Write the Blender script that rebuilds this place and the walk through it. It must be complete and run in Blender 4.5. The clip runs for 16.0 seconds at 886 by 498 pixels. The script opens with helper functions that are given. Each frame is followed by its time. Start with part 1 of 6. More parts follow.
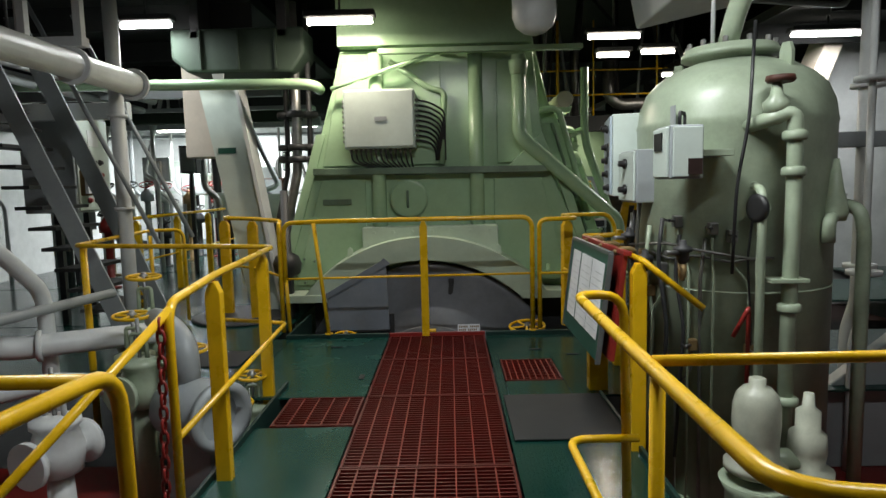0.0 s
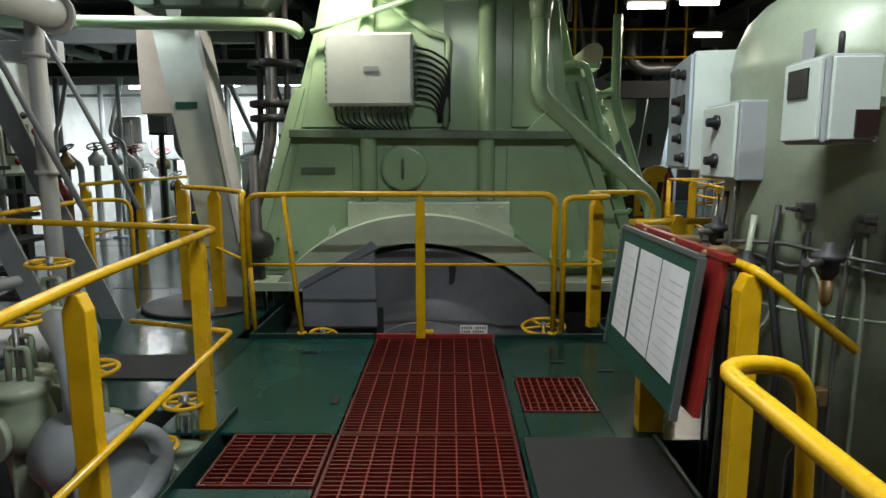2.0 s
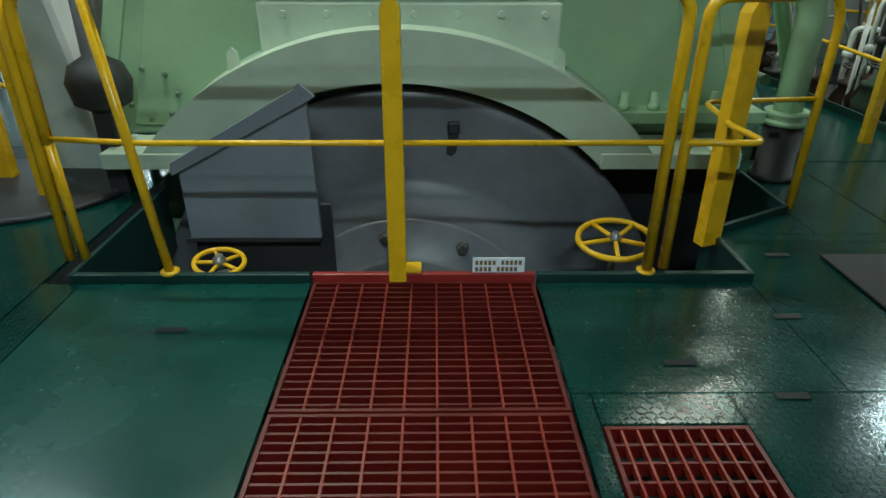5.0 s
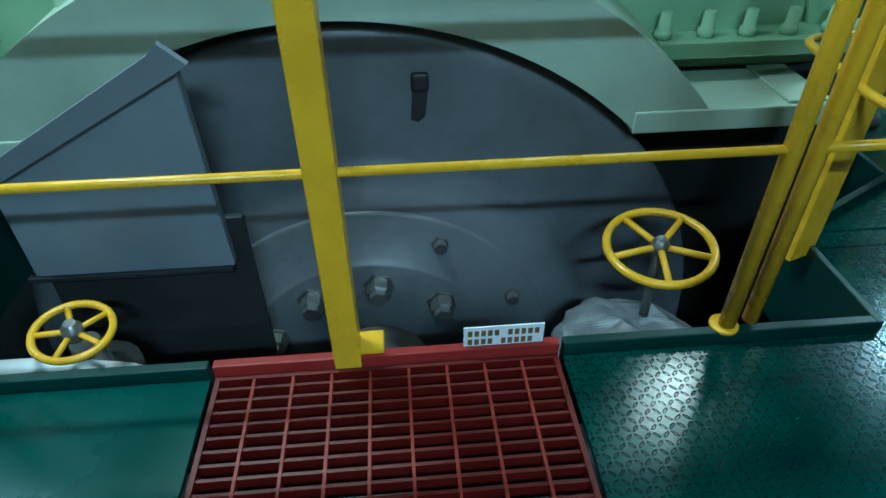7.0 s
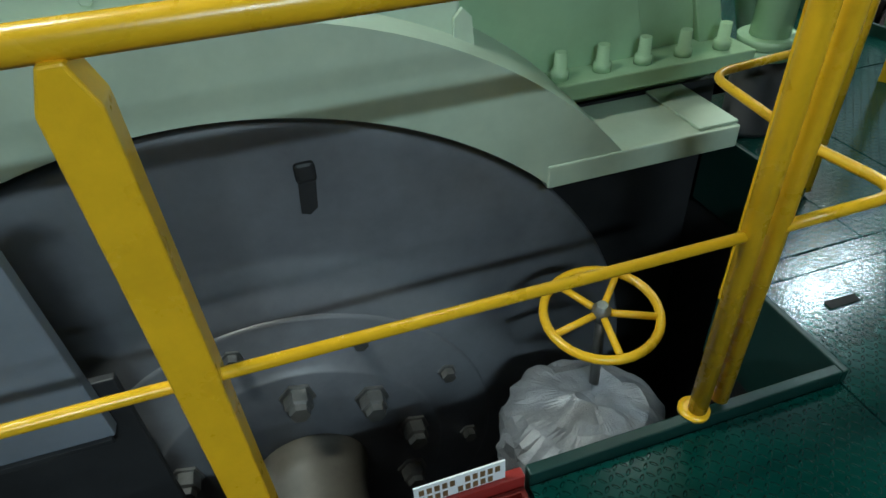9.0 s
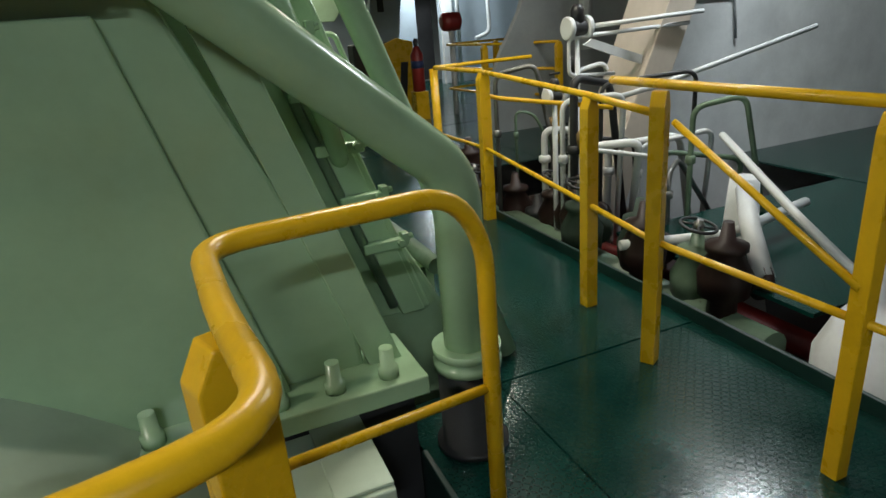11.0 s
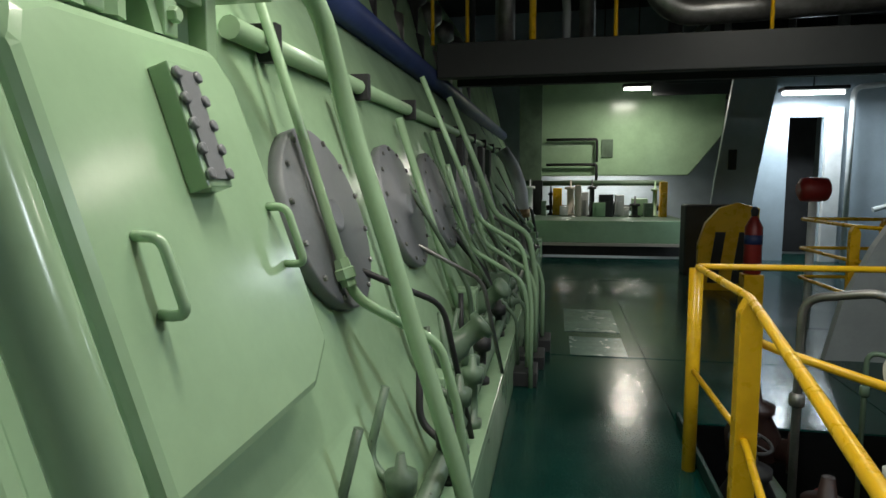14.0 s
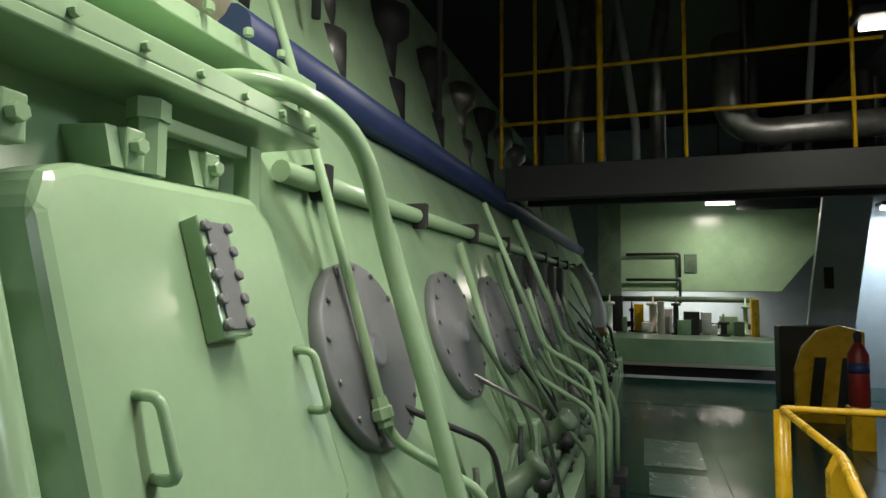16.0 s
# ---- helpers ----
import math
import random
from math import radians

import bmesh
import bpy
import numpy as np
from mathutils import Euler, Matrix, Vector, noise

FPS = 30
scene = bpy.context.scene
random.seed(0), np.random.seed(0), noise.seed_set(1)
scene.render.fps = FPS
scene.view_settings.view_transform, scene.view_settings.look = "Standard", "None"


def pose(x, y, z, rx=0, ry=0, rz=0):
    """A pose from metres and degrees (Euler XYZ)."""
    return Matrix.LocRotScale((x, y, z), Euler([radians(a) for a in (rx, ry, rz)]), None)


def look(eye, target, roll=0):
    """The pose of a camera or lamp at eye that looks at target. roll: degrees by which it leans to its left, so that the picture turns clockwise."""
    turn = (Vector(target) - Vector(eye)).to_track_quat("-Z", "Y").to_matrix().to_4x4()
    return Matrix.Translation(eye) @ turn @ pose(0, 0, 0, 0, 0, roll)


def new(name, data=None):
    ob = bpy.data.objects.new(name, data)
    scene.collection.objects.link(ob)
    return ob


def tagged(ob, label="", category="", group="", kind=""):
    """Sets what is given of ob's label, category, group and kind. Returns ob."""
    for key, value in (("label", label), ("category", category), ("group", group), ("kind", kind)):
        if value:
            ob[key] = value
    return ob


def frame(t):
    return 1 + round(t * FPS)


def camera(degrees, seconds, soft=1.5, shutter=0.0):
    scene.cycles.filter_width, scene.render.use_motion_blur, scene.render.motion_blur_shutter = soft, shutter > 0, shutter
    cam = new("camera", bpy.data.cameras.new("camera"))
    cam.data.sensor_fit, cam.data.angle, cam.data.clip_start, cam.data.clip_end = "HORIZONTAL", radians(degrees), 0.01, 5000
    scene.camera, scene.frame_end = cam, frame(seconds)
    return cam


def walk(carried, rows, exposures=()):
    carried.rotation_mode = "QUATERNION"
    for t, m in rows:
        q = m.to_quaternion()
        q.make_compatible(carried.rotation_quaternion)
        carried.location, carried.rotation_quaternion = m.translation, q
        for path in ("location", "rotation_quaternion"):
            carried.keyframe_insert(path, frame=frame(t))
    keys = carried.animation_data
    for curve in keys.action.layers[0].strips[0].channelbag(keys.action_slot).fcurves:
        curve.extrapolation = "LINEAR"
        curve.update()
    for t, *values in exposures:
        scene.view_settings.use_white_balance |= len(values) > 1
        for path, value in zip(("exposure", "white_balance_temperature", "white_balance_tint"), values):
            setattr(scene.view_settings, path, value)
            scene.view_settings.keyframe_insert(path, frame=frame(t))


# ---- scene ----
cam = camera(71.3, 16.0)
PATH = [
    (0, (0.491, 0.873, 1.339), (0.465, 2.862, 1.133), -1.4),
    (0.5, (0.535, 0.974, 1.32), (0.493, 2.961, 1.094), -1.4),
    (1, (0.491, 1.214, 1.277), (0.455, 3.197, 1.021), -1.1),
    (1.5, (0.431, 1.53, 1.295), (0.407, 3.51, 1.017), -1.1),
    (2, (0.46, 1.938, 1.307), (0.438, 3.916, 1.011), -0.1),
    (2.5, (0.408, 2.341, 1.275), (0.405, 4.313, 0.942), 0.4),
    (3, (0.373, 2.762, 1.288), (0.406, 4.724, 0.904), -0.0),
    (3.5, (0.378, 3.166, 1.276), (0.4, 5.106, 0.789), 0.1),
    (4, (0.336, 3.514, 1.238), (0.384, 5.425, 0.648), 1.0),
    (4.5, (0.345, 3.856, 1.217), (0.391, 5.704, 0.452), 0.4),
    (4.7, (0.366, 4.0, 1.195), (0.392, 5.824, 0.374), 0.2),
    (6.8, (0.431, 5.17, 1.13), (0.534, 6.766, -0.07), -0.3),
    (7, (0.407, 5.235, 1.163), (0.527, 6.81, -0.064), -0.7),
    (7.5, (0.348, 5.474, 1.156), (0.546, 7.008, -0.112), 0.2),
    (8, (0.337, 5.589, 1.176), (0.614, 7.087, -0.12), 0.7),
    (8.5, (0.387, 5.629, 1.181), (0.701, 7.114, -0.122), -1.0),
    (9, (0.449, 5.605, 1.234), (0.859, 7.126, 0.002), -4.1),
    (9.5, (0.534, 5.591, 1.3), (1.103, 7.188, 0.238), -6.3),
    (10, (0.816, 5.58, 1.33), (1.497, 7.229, 0.426), -5.8),
    (10.2, (0.942, 5.613, 1.328), (1.655, 7.263, 0.452), -6.4),
    (11.25, (1.80, 6.00, 1.335), (2.47, 7.76, 0.72), -4.2),
    (12.3, (2.429, 6.664, 1.326), (2.934, 8.562, 0.948), -2.1),
    (12.5, (2.514, 6.772, 1.335), (2.88, 8.706, 0.979), -2.4),
    (13, (2.659, 6.959, 1.342), (2.732, 8.926, 0.988), -1.8),
    (13.5, (2.74, 7.213, 1.347), (2.665, 9.183, 1.01), -0.5),
    (14, (2.786, 7.333, 1.405), (2.421, 9.287, 1.185), -0.2),
    (14.5, (2.847, 7.374, 1.463), (2.179, 9.259, 1.46), 0.1),
    (15, (2.871, 7.391, 1.488), (2.141, 9.252, 1.547), -0.2),
    (15.5, (2.875, 7.41, 1.482), (2.165, 9.278, 1.56), -0.1),
    (16, (2.889, 7.418, 1.487), (2.269, 9.315, 1.621), 0.4),
]
walk(cam, [(t, look(eye, target, roll)) for t, eye, target, roll in PATH],
     exposures=[(0, 0.0, 7000, 12), (2.0, 0.0, 6900, 12), (3.0, 0.12, 6600, 6), (3.5, 0.1, 6400, -1), (4.7, 0.33, 6200, -6), (6.8, 0.67, 4500, -20), (8.4, 0.7, 4900, -13), (9.4, 0.6, 6400, 4), (10.2, 0.6, 6800, 10), (12.3, -0.08, 6200, 8), (16, 0.0, 6600, 9)])

# ---- light: tube and bulkhead lamps of the engine room ----
world = bpy.data.worlds.new("world")
scene.world = world
world.use_nodes = True
world.node_tree.nodes["Background"].inputs[0].default_value = (0.6, 0.75, 0.9, 1)
world.node_tree.nodes["Background"].inputs[1].default_value = 0.006


def area_lamp(x, y, z, sx, sy, watts, colour=(1.0, 0.97, 0.9), turn=0, aim=None):
    data = bpy.data.lights.new("tube_light", "AREA")
    data.shape, data.size, data.size_y, data.energy, data.color = "RECTANGLE", sx, sy, watts, colour
    ob = new("tube_light", data)
    ob.matrix_world = look((x, y, z), aim) if aim else pose(x, y, z, 0, 0, turn)
    return ob


WARM, COOL = (1.0, 0.93, 0.80), (0.86, 0.95, 1.0)
# (x, y, z, length across x, length along y, watts, colour)
LAMPS = [
    (-0.52, 6.95, 2.88, 0.62, 0.10, 34, WARM),
    (-2.50, 7.20, 2.96, 0.50, 0.10, 22, COOL),
    (0.60, 3.20, 3.02, 0.90, 0.12, 76, COOL),
    (2.72, 9.40, 2.98, 0.42, 0.14, 11, WARM),
    (3.27, 9.25, 2.98, 0.42, 0.14, 11, WARM),
    (4.36, 11.7, 3.08, 0.40, 0.16, 12, WARM),
    (2.47, 8.41, 3.00, 0.60, 0.10, 24, WARM),
    (4.28, 20.3, 3.16, 0.50, 0.16, 50, WARM),
    (-4.60, 13.2, 2.50, 1.30, 0.30, 150, COOL),
    (-5.20, 16.5, 2.90, 1.60, 0.60, 330, COOL),
    (6.75, 18.3, 2.74, 0.90, 0.25, 75, COOL),
    (-3.60, 3.20, 3.10, 0.90, 0.12, 28, COOL),
    (1.90, 2.00, 3.25, 0.90, 0.12, 28, COOL),
    (5.30, 8.95, 3.08, 0.90, 0.14, 50, COOL),
    # unseen lamp, added behind the end casing to light wall and fittings
    (3.80, 22.9, 1.62, 2.20, 0.14, 45, WARM),
    (-2.05, 12.0, 2.42, 0.40, 0.16, 40, COOL),
]
for row in LAMPS:
    area_lamp(*row)

# ---- materials ----
def node_mat(name, build):
    m = bpy.data.materials.new(name)
    m.use_nodes = True
    nt = m.node_tree
    build(nt, nt.nodes["Principled BSDF"])
    return m


def add(nt, kind, **values):
    n = nt.nodes.new(kind)
    for key, value in values.items():
        n.inputs[key].default_value = value
    return n


def math_node(nt, op, a, b=None, c=None):
    n = nt.nodes.new("ShaderNodeMath")
    n.operation = op
    for i, v in enumerate((a, b, c)):
        if v is None:
            continue
        if isinstance(v, (int, float)):
            n.inputs[i].default_value = v
        else:
            nt.links.new(v, n.inputs[i])
    return n.outputs[0]


def painted(name, colour, rough=0.35, wear=(0.12, 0.09, 0.06), amount=0.25, metal=0.0, bump=0.15, scale=3.0, grime=0.3, plate=0.0, coat=0.0):
    """Paint on steel: blotches, fine grain, chips down to a wear colour, and at will the raised lozenges of a tread plate."""
    def build(nt, p):
        co = nt.nodes.new("ShaderNodeNewGeometry").outputs["Position"]
        info = nt.nodes.new("ShaderNodeObjectInfo").outputs["Random"]
        big = add(nt, "ShaderNodeTexNoise", Scale=scale, Detail=6.0, Roughness=0.6)
        fine = add(nt, "ShaderNodeTexNoise", Scale=scale * 14, Detail=4.0, Roughness=0.65)
        chips = add(nt, "ShaderNodeTexNoise", Scale=scale * 4.5, Detail=8.0, Roughness=0.7)
        for n in (big, fine, chips):
            nt.links.new(co, n.inputs["Vector"])
        ramp = nt.nodes.new("ShaderNodeValToRGB")
        ramp.color_ramp.elements[0].position, ramp.color_ramp.elements[1].position = 0.28, 0.72
        dark = tuple(c * (1 - grime) for c in colour)
        ramp.color_ramp.elements[0].color = (*dark, 1)
        ramp.color_ramp.elements[1].color = (*[min(1, c * 1.10) for c in colour], 1)
        mix_in = math_node(nt, "ADD", math_node(nt, "MULTIPLY", big.outputs[0], 0.85), math_node(nt, "MULTIPLY", fine.outputs[0], 0.15))
        mix_in = math_node(nt, "ADD", mix_in, math_node(nt, "MULTIPLY", math_node(nt, "SUBTRACT", info, 0.5), 0.10))
        nt.links.new(mix_in, ramp.inputs[0])
        chip = math_node(nt, "MULTIPLY", math_node(nt, "GREATER_THAN", chips.outputs[0], 0.80 - 0.22 * amount), min(1.0, 0.4 + amount))
        mix = nt.nodes.new("ShaderNodeMixRGB")
        nt.links.new(chip, mix.inputs[0])
        nt.links.new(ramp.outputs[0], mix.inputs[1])
        mix.inputs[2].default_value = (*wear, 1)
        nt.links.new(mix.outputs[0], p.inputs["Base Color"])
        r = math_node(nt, "ADD", math_node(nt, "MULTIPLY", big.outputs[0], 0.25), rough - 0.12)
        nt.links.new(math_node(nt, "ADD", r, math_node(nt, "MULTIPLY", chip, 0.3)), p.inputs["Roughness"])
        p.inputs["Metallic"].default_value = metal
        p.inputs["Coat Weight"].default_value = coat
        height = math_node(nt, "ADD", math_node(nt, "MULTIPLY", big.outputs[0], 0.5), math_node(nt, "MULTIPLY", fine.outputs[0], 0.25))
        if plate:
            sep = nt.nodes.new("ShaderNodeSeparateXYZ")
            nt.links.new(co, sep.inputs[0])
            pitch = 0.021
            u = math_node(nt, "DIVIDE", sep.outputs[0], pitch)
            v = math_node(nt, "DIVIDE", sep.outputs[1], pitch)
            fu = math_node(nt, "SUBTRACT", math_node(nt, "FRACT", math_node(nt, "ADD", u, 400)), 0.5)
            fv = math_node(nt, "SUBTRACT", math_node(nt, "FRACT", math_node(nt, "ADD", v, 400)), 0.5)
            parity = math_node(nt, "MODULO", math_node(nt, "ADD", math_node(nt, "FLOOR", math_node(nt, "ADD", u, 400)), math_node(nt, "FLOOR", math_node(nt, "ADD", v, 400))), 2)
            sign = math_node(nt, "SUBTRACT", math_node(nt, "MULTIPLY", parity, 2), 1)
            sv = math_node(nt, "MULTIPLY", fv, sign)
            a = math_node(nt, "MULTIPLY", math_node(nt, "ADD", fu, sv), 1.45)
            b = math_node(nt, "MULTIPLY", math_node(nt, "SUBTRACT", fu, sv), 3.6)
            d = math_node(nt, "SQRT", math_node(nt, "ADD", math_node(nt, "MULTIPLY", a, a), math_node(nt, "MULTIPLY", b, b)))
            tear = nt.nodes.new("ShaderNodeMapRange")
            tear.inputs[1].default_value, tear.inputs[2].default_value = 1.0, 0.55
            nt.links.new(d, tear.inputs[0])
            height = math_node(nt, "ADD", math_node(nt, "MULTIPLY", height, 0.35), math_node(nt, "MULTIPLY", tear.outputs[0], plate))
        bp = add(nt, "ShaderNodeBump", Strength=bump, Distance=0.01)
        nt.links.new(height, bp.inputs["Height"])
        nt.links.new(bp.outputs[0], p.inputs["Normal"])
    return node_mat(name, build)


def glowing(name, colour, strength):
    def build(nt, p):
        p.inputs["Base Color"].default_value = (*colour, 1)
        p.inputs["Emission Color"].default_value = (*colour, 1)
        p.inputs["Emission Strength"].default_value = strength
    return node_mat(name, build)


FLOOR_GREEN = painted("deck_green_tread", (0.003, 0.041, 0.032), 0.17, (0.04, 0.07, 0.06), 0.25, bump=0.65, scale=2.2, grime=0.45, plate=1.0)
FLOOR_SMOOTH = painted("deck_green_smooth", (0.005, 0.056, 0.044), 0.25, (0.05, 0.08, 0.07), 0.25, bump=0.25, scale=2.2, grime=0.35)
EDGE_GREEN = painted("coaming_green", (0.006, 0.034, 0.028), 0.45, (0.03, 0.03, 0.03), 0.4, grime=0.5)
ENGINE = painted("engine_green", (0.36, 0.53, 0.33), 0.21, (0.14, 0.13, 0.07), 0.18, scale=1.5, grime=0.24, bump=0.07)
ENGINE_DARK = painted("engine_green_oily", (0.16, 0.24, 0.16), 0.40, (0.05, 0.04, 0.03), 0.5, scale=3.0, grime=0.6)
GUARD = painted("guard_green", (0.47, 0.57, 0.45), 0.38, (0.08, 0.07, 0.06), 0.10, scale=2.4, grime=0.22, bump=0.08)
VESSEL = painted("vessel_cream", (0.50, 0.52, 0.42), 0.34, (0.10, 0.08, 0.05), 0.30, scale=7.0, grime=0.35)
TANK = painted("tank_green", (0.40, 0.48, 0.35), 0.34, (0.13, 0.10, 0.06), 0.34, scale=3.0, grime=0.45, bump=0.08)
YELLOW = painted("rail_yellow", (0.72, 0.42, 0.010), 0.28, (0.10, 0.05, 0.02), 0.22, scale=7.0, grime=0.18, bump=0.15)
RED_GRATE = painted("grating_red", (0.10, 0.004, 0.002), 0.45, (0.13, 0.05, 0.03), 0.35, scale=5.0, grime=0.45)
WELL = painted("oily_well", (0.030, 0.012, 0.009), 0.5, (0.10, 0.03, 0.02), 0.6, scale=5.0, grime=0.6)
STAY_RED = painted("grating_stay_red", (0.21, 0.016, 0.007), 0.45, (0.24, 0.12, 0.07), 0.35, scale=5.0, grime=0.4)
RED = painted("red_paint", (0.28, 0.022, 0.018), 0.40, (0.08, 0.04, 0.03), 0.25, grime=0.35)
RED_DECK = painted("red_tank_top", (0.21, 0.014, 0.011), 0.38, (0.05, 0.02, 0.02), 0.5, scale=3.0, grime=0.6)
WHITE = painted("white_paint", (0.66, 0.68, 0.68), 0.40, (0.30, 0.26, 0.20), 0.18, scale=3.0, grime=0.22)
GREY = painted("grey_paint", (0.33, 0.36, 0.37), 0.42, (0.12, 0.10, 0.08), 0.20, scale=2.0, grime=0.25)
BLUE_GREY = painted("blue_grey_paint", (0.42, 0.50, 0.56), 0.42, (0.15, 0.13, 0.10), 0.12, scale=1.5, grime=0.2)
PALE_BOX = painted("box_grey", (0.55, 0.63, 0.58), 0.36, (0.2, 0.18, 0.12), 0.08, grime=0.15)
FLYWHEEL = painted("flywheel_grey", (0.17, 0.18, 0.20), 0.42, (0.05, 0.05, 0.05), 0.20, scale=1.6, grime=0.55, bump=0.10)
HOUSING = painted("housing_grey", (0.21, 0.235, 0.275), 0.42, (0.06, 0.06, 0.06), 0.16, scale=1.6, grime=0.40)
LAGGING = painted("foil_lagging", (0.34, 0.355, 0.38), 0.36, (0.12, 0.12, 0.12), 0.45, metal=0.3, bump=0.9, scale=9.0, grime=0.5)
STEEL = painted("bare_steel", (0.30, 0.30, 0.29), 0.38, (0.10, 0.07, 0.05), 0.35, metal=0.8, scale=8.0, grime=0.5)
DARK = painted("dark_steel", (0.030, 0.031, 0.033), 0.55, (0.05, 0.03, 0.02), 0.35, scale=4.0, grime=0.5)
# near-black: the shade under the deckhead is put into the colour
SHADE_BLACK = painted("shadowed_deckhead", (0.024, 0.027, 0.027), 0.65, (0.07, 0.06, 0.05), 0.3, scale=1.2, grime=0.5)
DARK_GREEN = painted("dark_green_paint", (0.035, 0.060, 0.042), 0.7, (0.05, 0.05, 0.04), 0.3, scale=2.0, grime=0.5)
RUBBER = painted("rubber_mat", (0.016, 0.017, 0.018), 0.75, (0.05, 0.05, 0.05), 0.3, scale=6.0, grime=0.4)
BLACK = painted("black_plastic", (0.015, 0.015, 0.016), 0.40, (0.04, 0.04, 0.04), 0.1)
PAPER = painted("paper", (0.72, 0.74, 0.76), 0.70, (0.5, 0.5, 0.5), 0.1, scale=6.0, grime=0.12)
INK = painted("faded_print", (0.64, 0.66, 0.68), 0.70, (0.5, 0.5, 0.5), 0.1)
# worn floor, made pale by the far lamp's reflection in its colour
WORN_GLARE = painted("worn_floor_glare", (0.16, 0.25, 0.22), 0.25, (0.02, 0.10, 0.08), 0.9, scale=4.0, grime=0.4)
BOARD_EDGE = painted("board_edging", (0.10, 0.11, 0.11), 0.45, (0.05, 0.05, 0.05), 0.3)
BOARD = painted("board_green", (0.012, 0.085, 0.060), 0.40, (0.03, 0.03, 0.03), 0.2, grime=0.3)
COVER = painted("relief_cover_grey", (0.22, 0.23, 0.245), 0.42, (0.09, 0.08, 0.07), 0.15, grime=0.3)
BLUE = painted("blue_paint", (0.03, 0.05, 0.16), 0.45, grime=0.4)
RUST = painted("rusted_red", (0.11, 0.035, 0.02), 0.6, (0.05, 0.02, 0.01), 0.6, scale=9.0, grime=0.6)
BRASS = painted("valve_bronze", (0.30, 0.20, 0.09), 0.42, (0.08, 0.05, 0.03), 0.5, metal=0.5, grime=0.5)
CREAM = painted("cream_paint", (0.58, 0.51, 0.43), 0.42, (0.2, 0.16, 0.12), 0.15, scale=2.0, grime=0.25)
GREASE = painted("greased_shaft", (0.21, 0.195, 0.165), 0.45, (0.08, 0.07, 0.05), 0.4, scale=3.0, grime=0.5)
TUBE = glowing("lamp_tube", (1.0, 0.96, 0.88), 14.0)
TUBE_COOL = glowing("lamp_tube_cool", (0.92, 0.97, 1.0), 16.0)


# ---- mesh helpers ----
def box(bm, x0, x1, y0, y1, z0, z1, bevel=0.0, m=None):
    """A box between two corners; bevel rounds its edges."""
    made = bmesh.ops.create_cube(bm, size=1)["verts"]
    t = Matrix.Translation(((x0 + x1) / 2, (y0 + y1) / 2, (z0 + z1) / 2)) @ Matrix.Diagonal((abs(x1 - x0), abs(y1 - y0), abs(z1 - z0), 1))
    bmesh.ops.transform(bm, matrix=(m @ t) if m else t, verts=made)
    if bevel:
        edges = list({e for v in made for e in v.link_edges})
        bmesh.ops.bevel(bm, geom=edges, offset=bevel, segments=2, profile=0.5, affect="EDGES")
    return bm


def prism(bm, outline, y0, y1, axis="y", bevel=0.0):
    """Extrude an outline. axis y: points are (x, z); axis x: (y, z); axis z: (x, y)."""
    def place(a, b, d):
        return {"y": (a, d, b), "x": (d, a, b), "z": (a, b, d)}[axis]
    lo = [bm.verts.new(place(a, b, y0)) for a, b in outline]
    hi = [bm.verts.new(place(a, b, y1)) for a, b in outline]
    faces = [bm.faces.new(lo), bm.faces.new(hi[::-1])]
    n = len(outline)
    for i in range(n):
        faces.append(bm.faces.new((lo[i], hi[i], hi[(i + 1) % n], lo[(i + 1) % n])))
    bmesh.ops.recalc_face_normals(bm, faces=faces)
    if bevel:
        edges = list({e for f in faces for e in f.edges})
        bmesh.ops.bevel(bm, geom=edges, offset=bevel, segments=2, profile=0.5, affect="EDGES")
    return bm


def rounded(points, radius=0.06, steps=5):
    """A polyline with its corners rounded off."""
    pts = [Vector(p) for p in points]
    out = [pts[0]]
    for a, b, c in zip(pts, pts[1:], pts[2:]):
        r = min(radius, (b - a).length * 0.49, (c - b).length * 0.49)
        p, q = b + (a - b).normalized() * r, b + (c - b).normalized() * r
        for i in range(steps + 1):
            s = i / steps
            out.append(p * (1 - s) ** 2 + b * 2 * s * (1 - s) + q * s * s)
    out.append(pts[-1])
    return out


def tube(bm, points, r, sides=10, bend=0.06, closed=False):
    """A round tube along a polyline, corners bent to a radius."""
    pts = [Vector(p) for p in points] if closed else (rounded(points, bend) if len(points) > 2 else [Vector(p) for p in points])
    n = len(pts)
    rings, up = [], None
    for i, p in enumerate(pts):
        d = (pts[(i + 1) % n] - pts[i - 1]) if closed else (pts[min(i + 1, n - 1)] - pts[max(i - 1, 0)])
        d.normalize()
        if up is None:
            up = d.orthogonal().normalized()
        else:
            up = (up - d * up.dot(d))
            up = up.normalized() if up.length > 1e-6 else d.orthogonal().normalized()
        side = d.cross(up)
        rings.append([bm.verts.new(p + r * (math.cos(k * 2 * math.pi / sides) * up + math.sin(k * 2 * math.pi / sides) * side)) for k in range(sides)])
    pairs = list(zip(rings, rings[1:])) + ([(rings[-1], rings[0])] if closed else [])
    for a, b in pairs:
        for k in range(sides):
            f = bm.faces.new((a[k], a[(k + 1) % sides], b[(k + 1) % sides], b[k]))
            f.smooth = True
    if not closed:
        bm.faces.new(rings[0][::-1])
        bm.faces.new(rings[-1])
    return bm


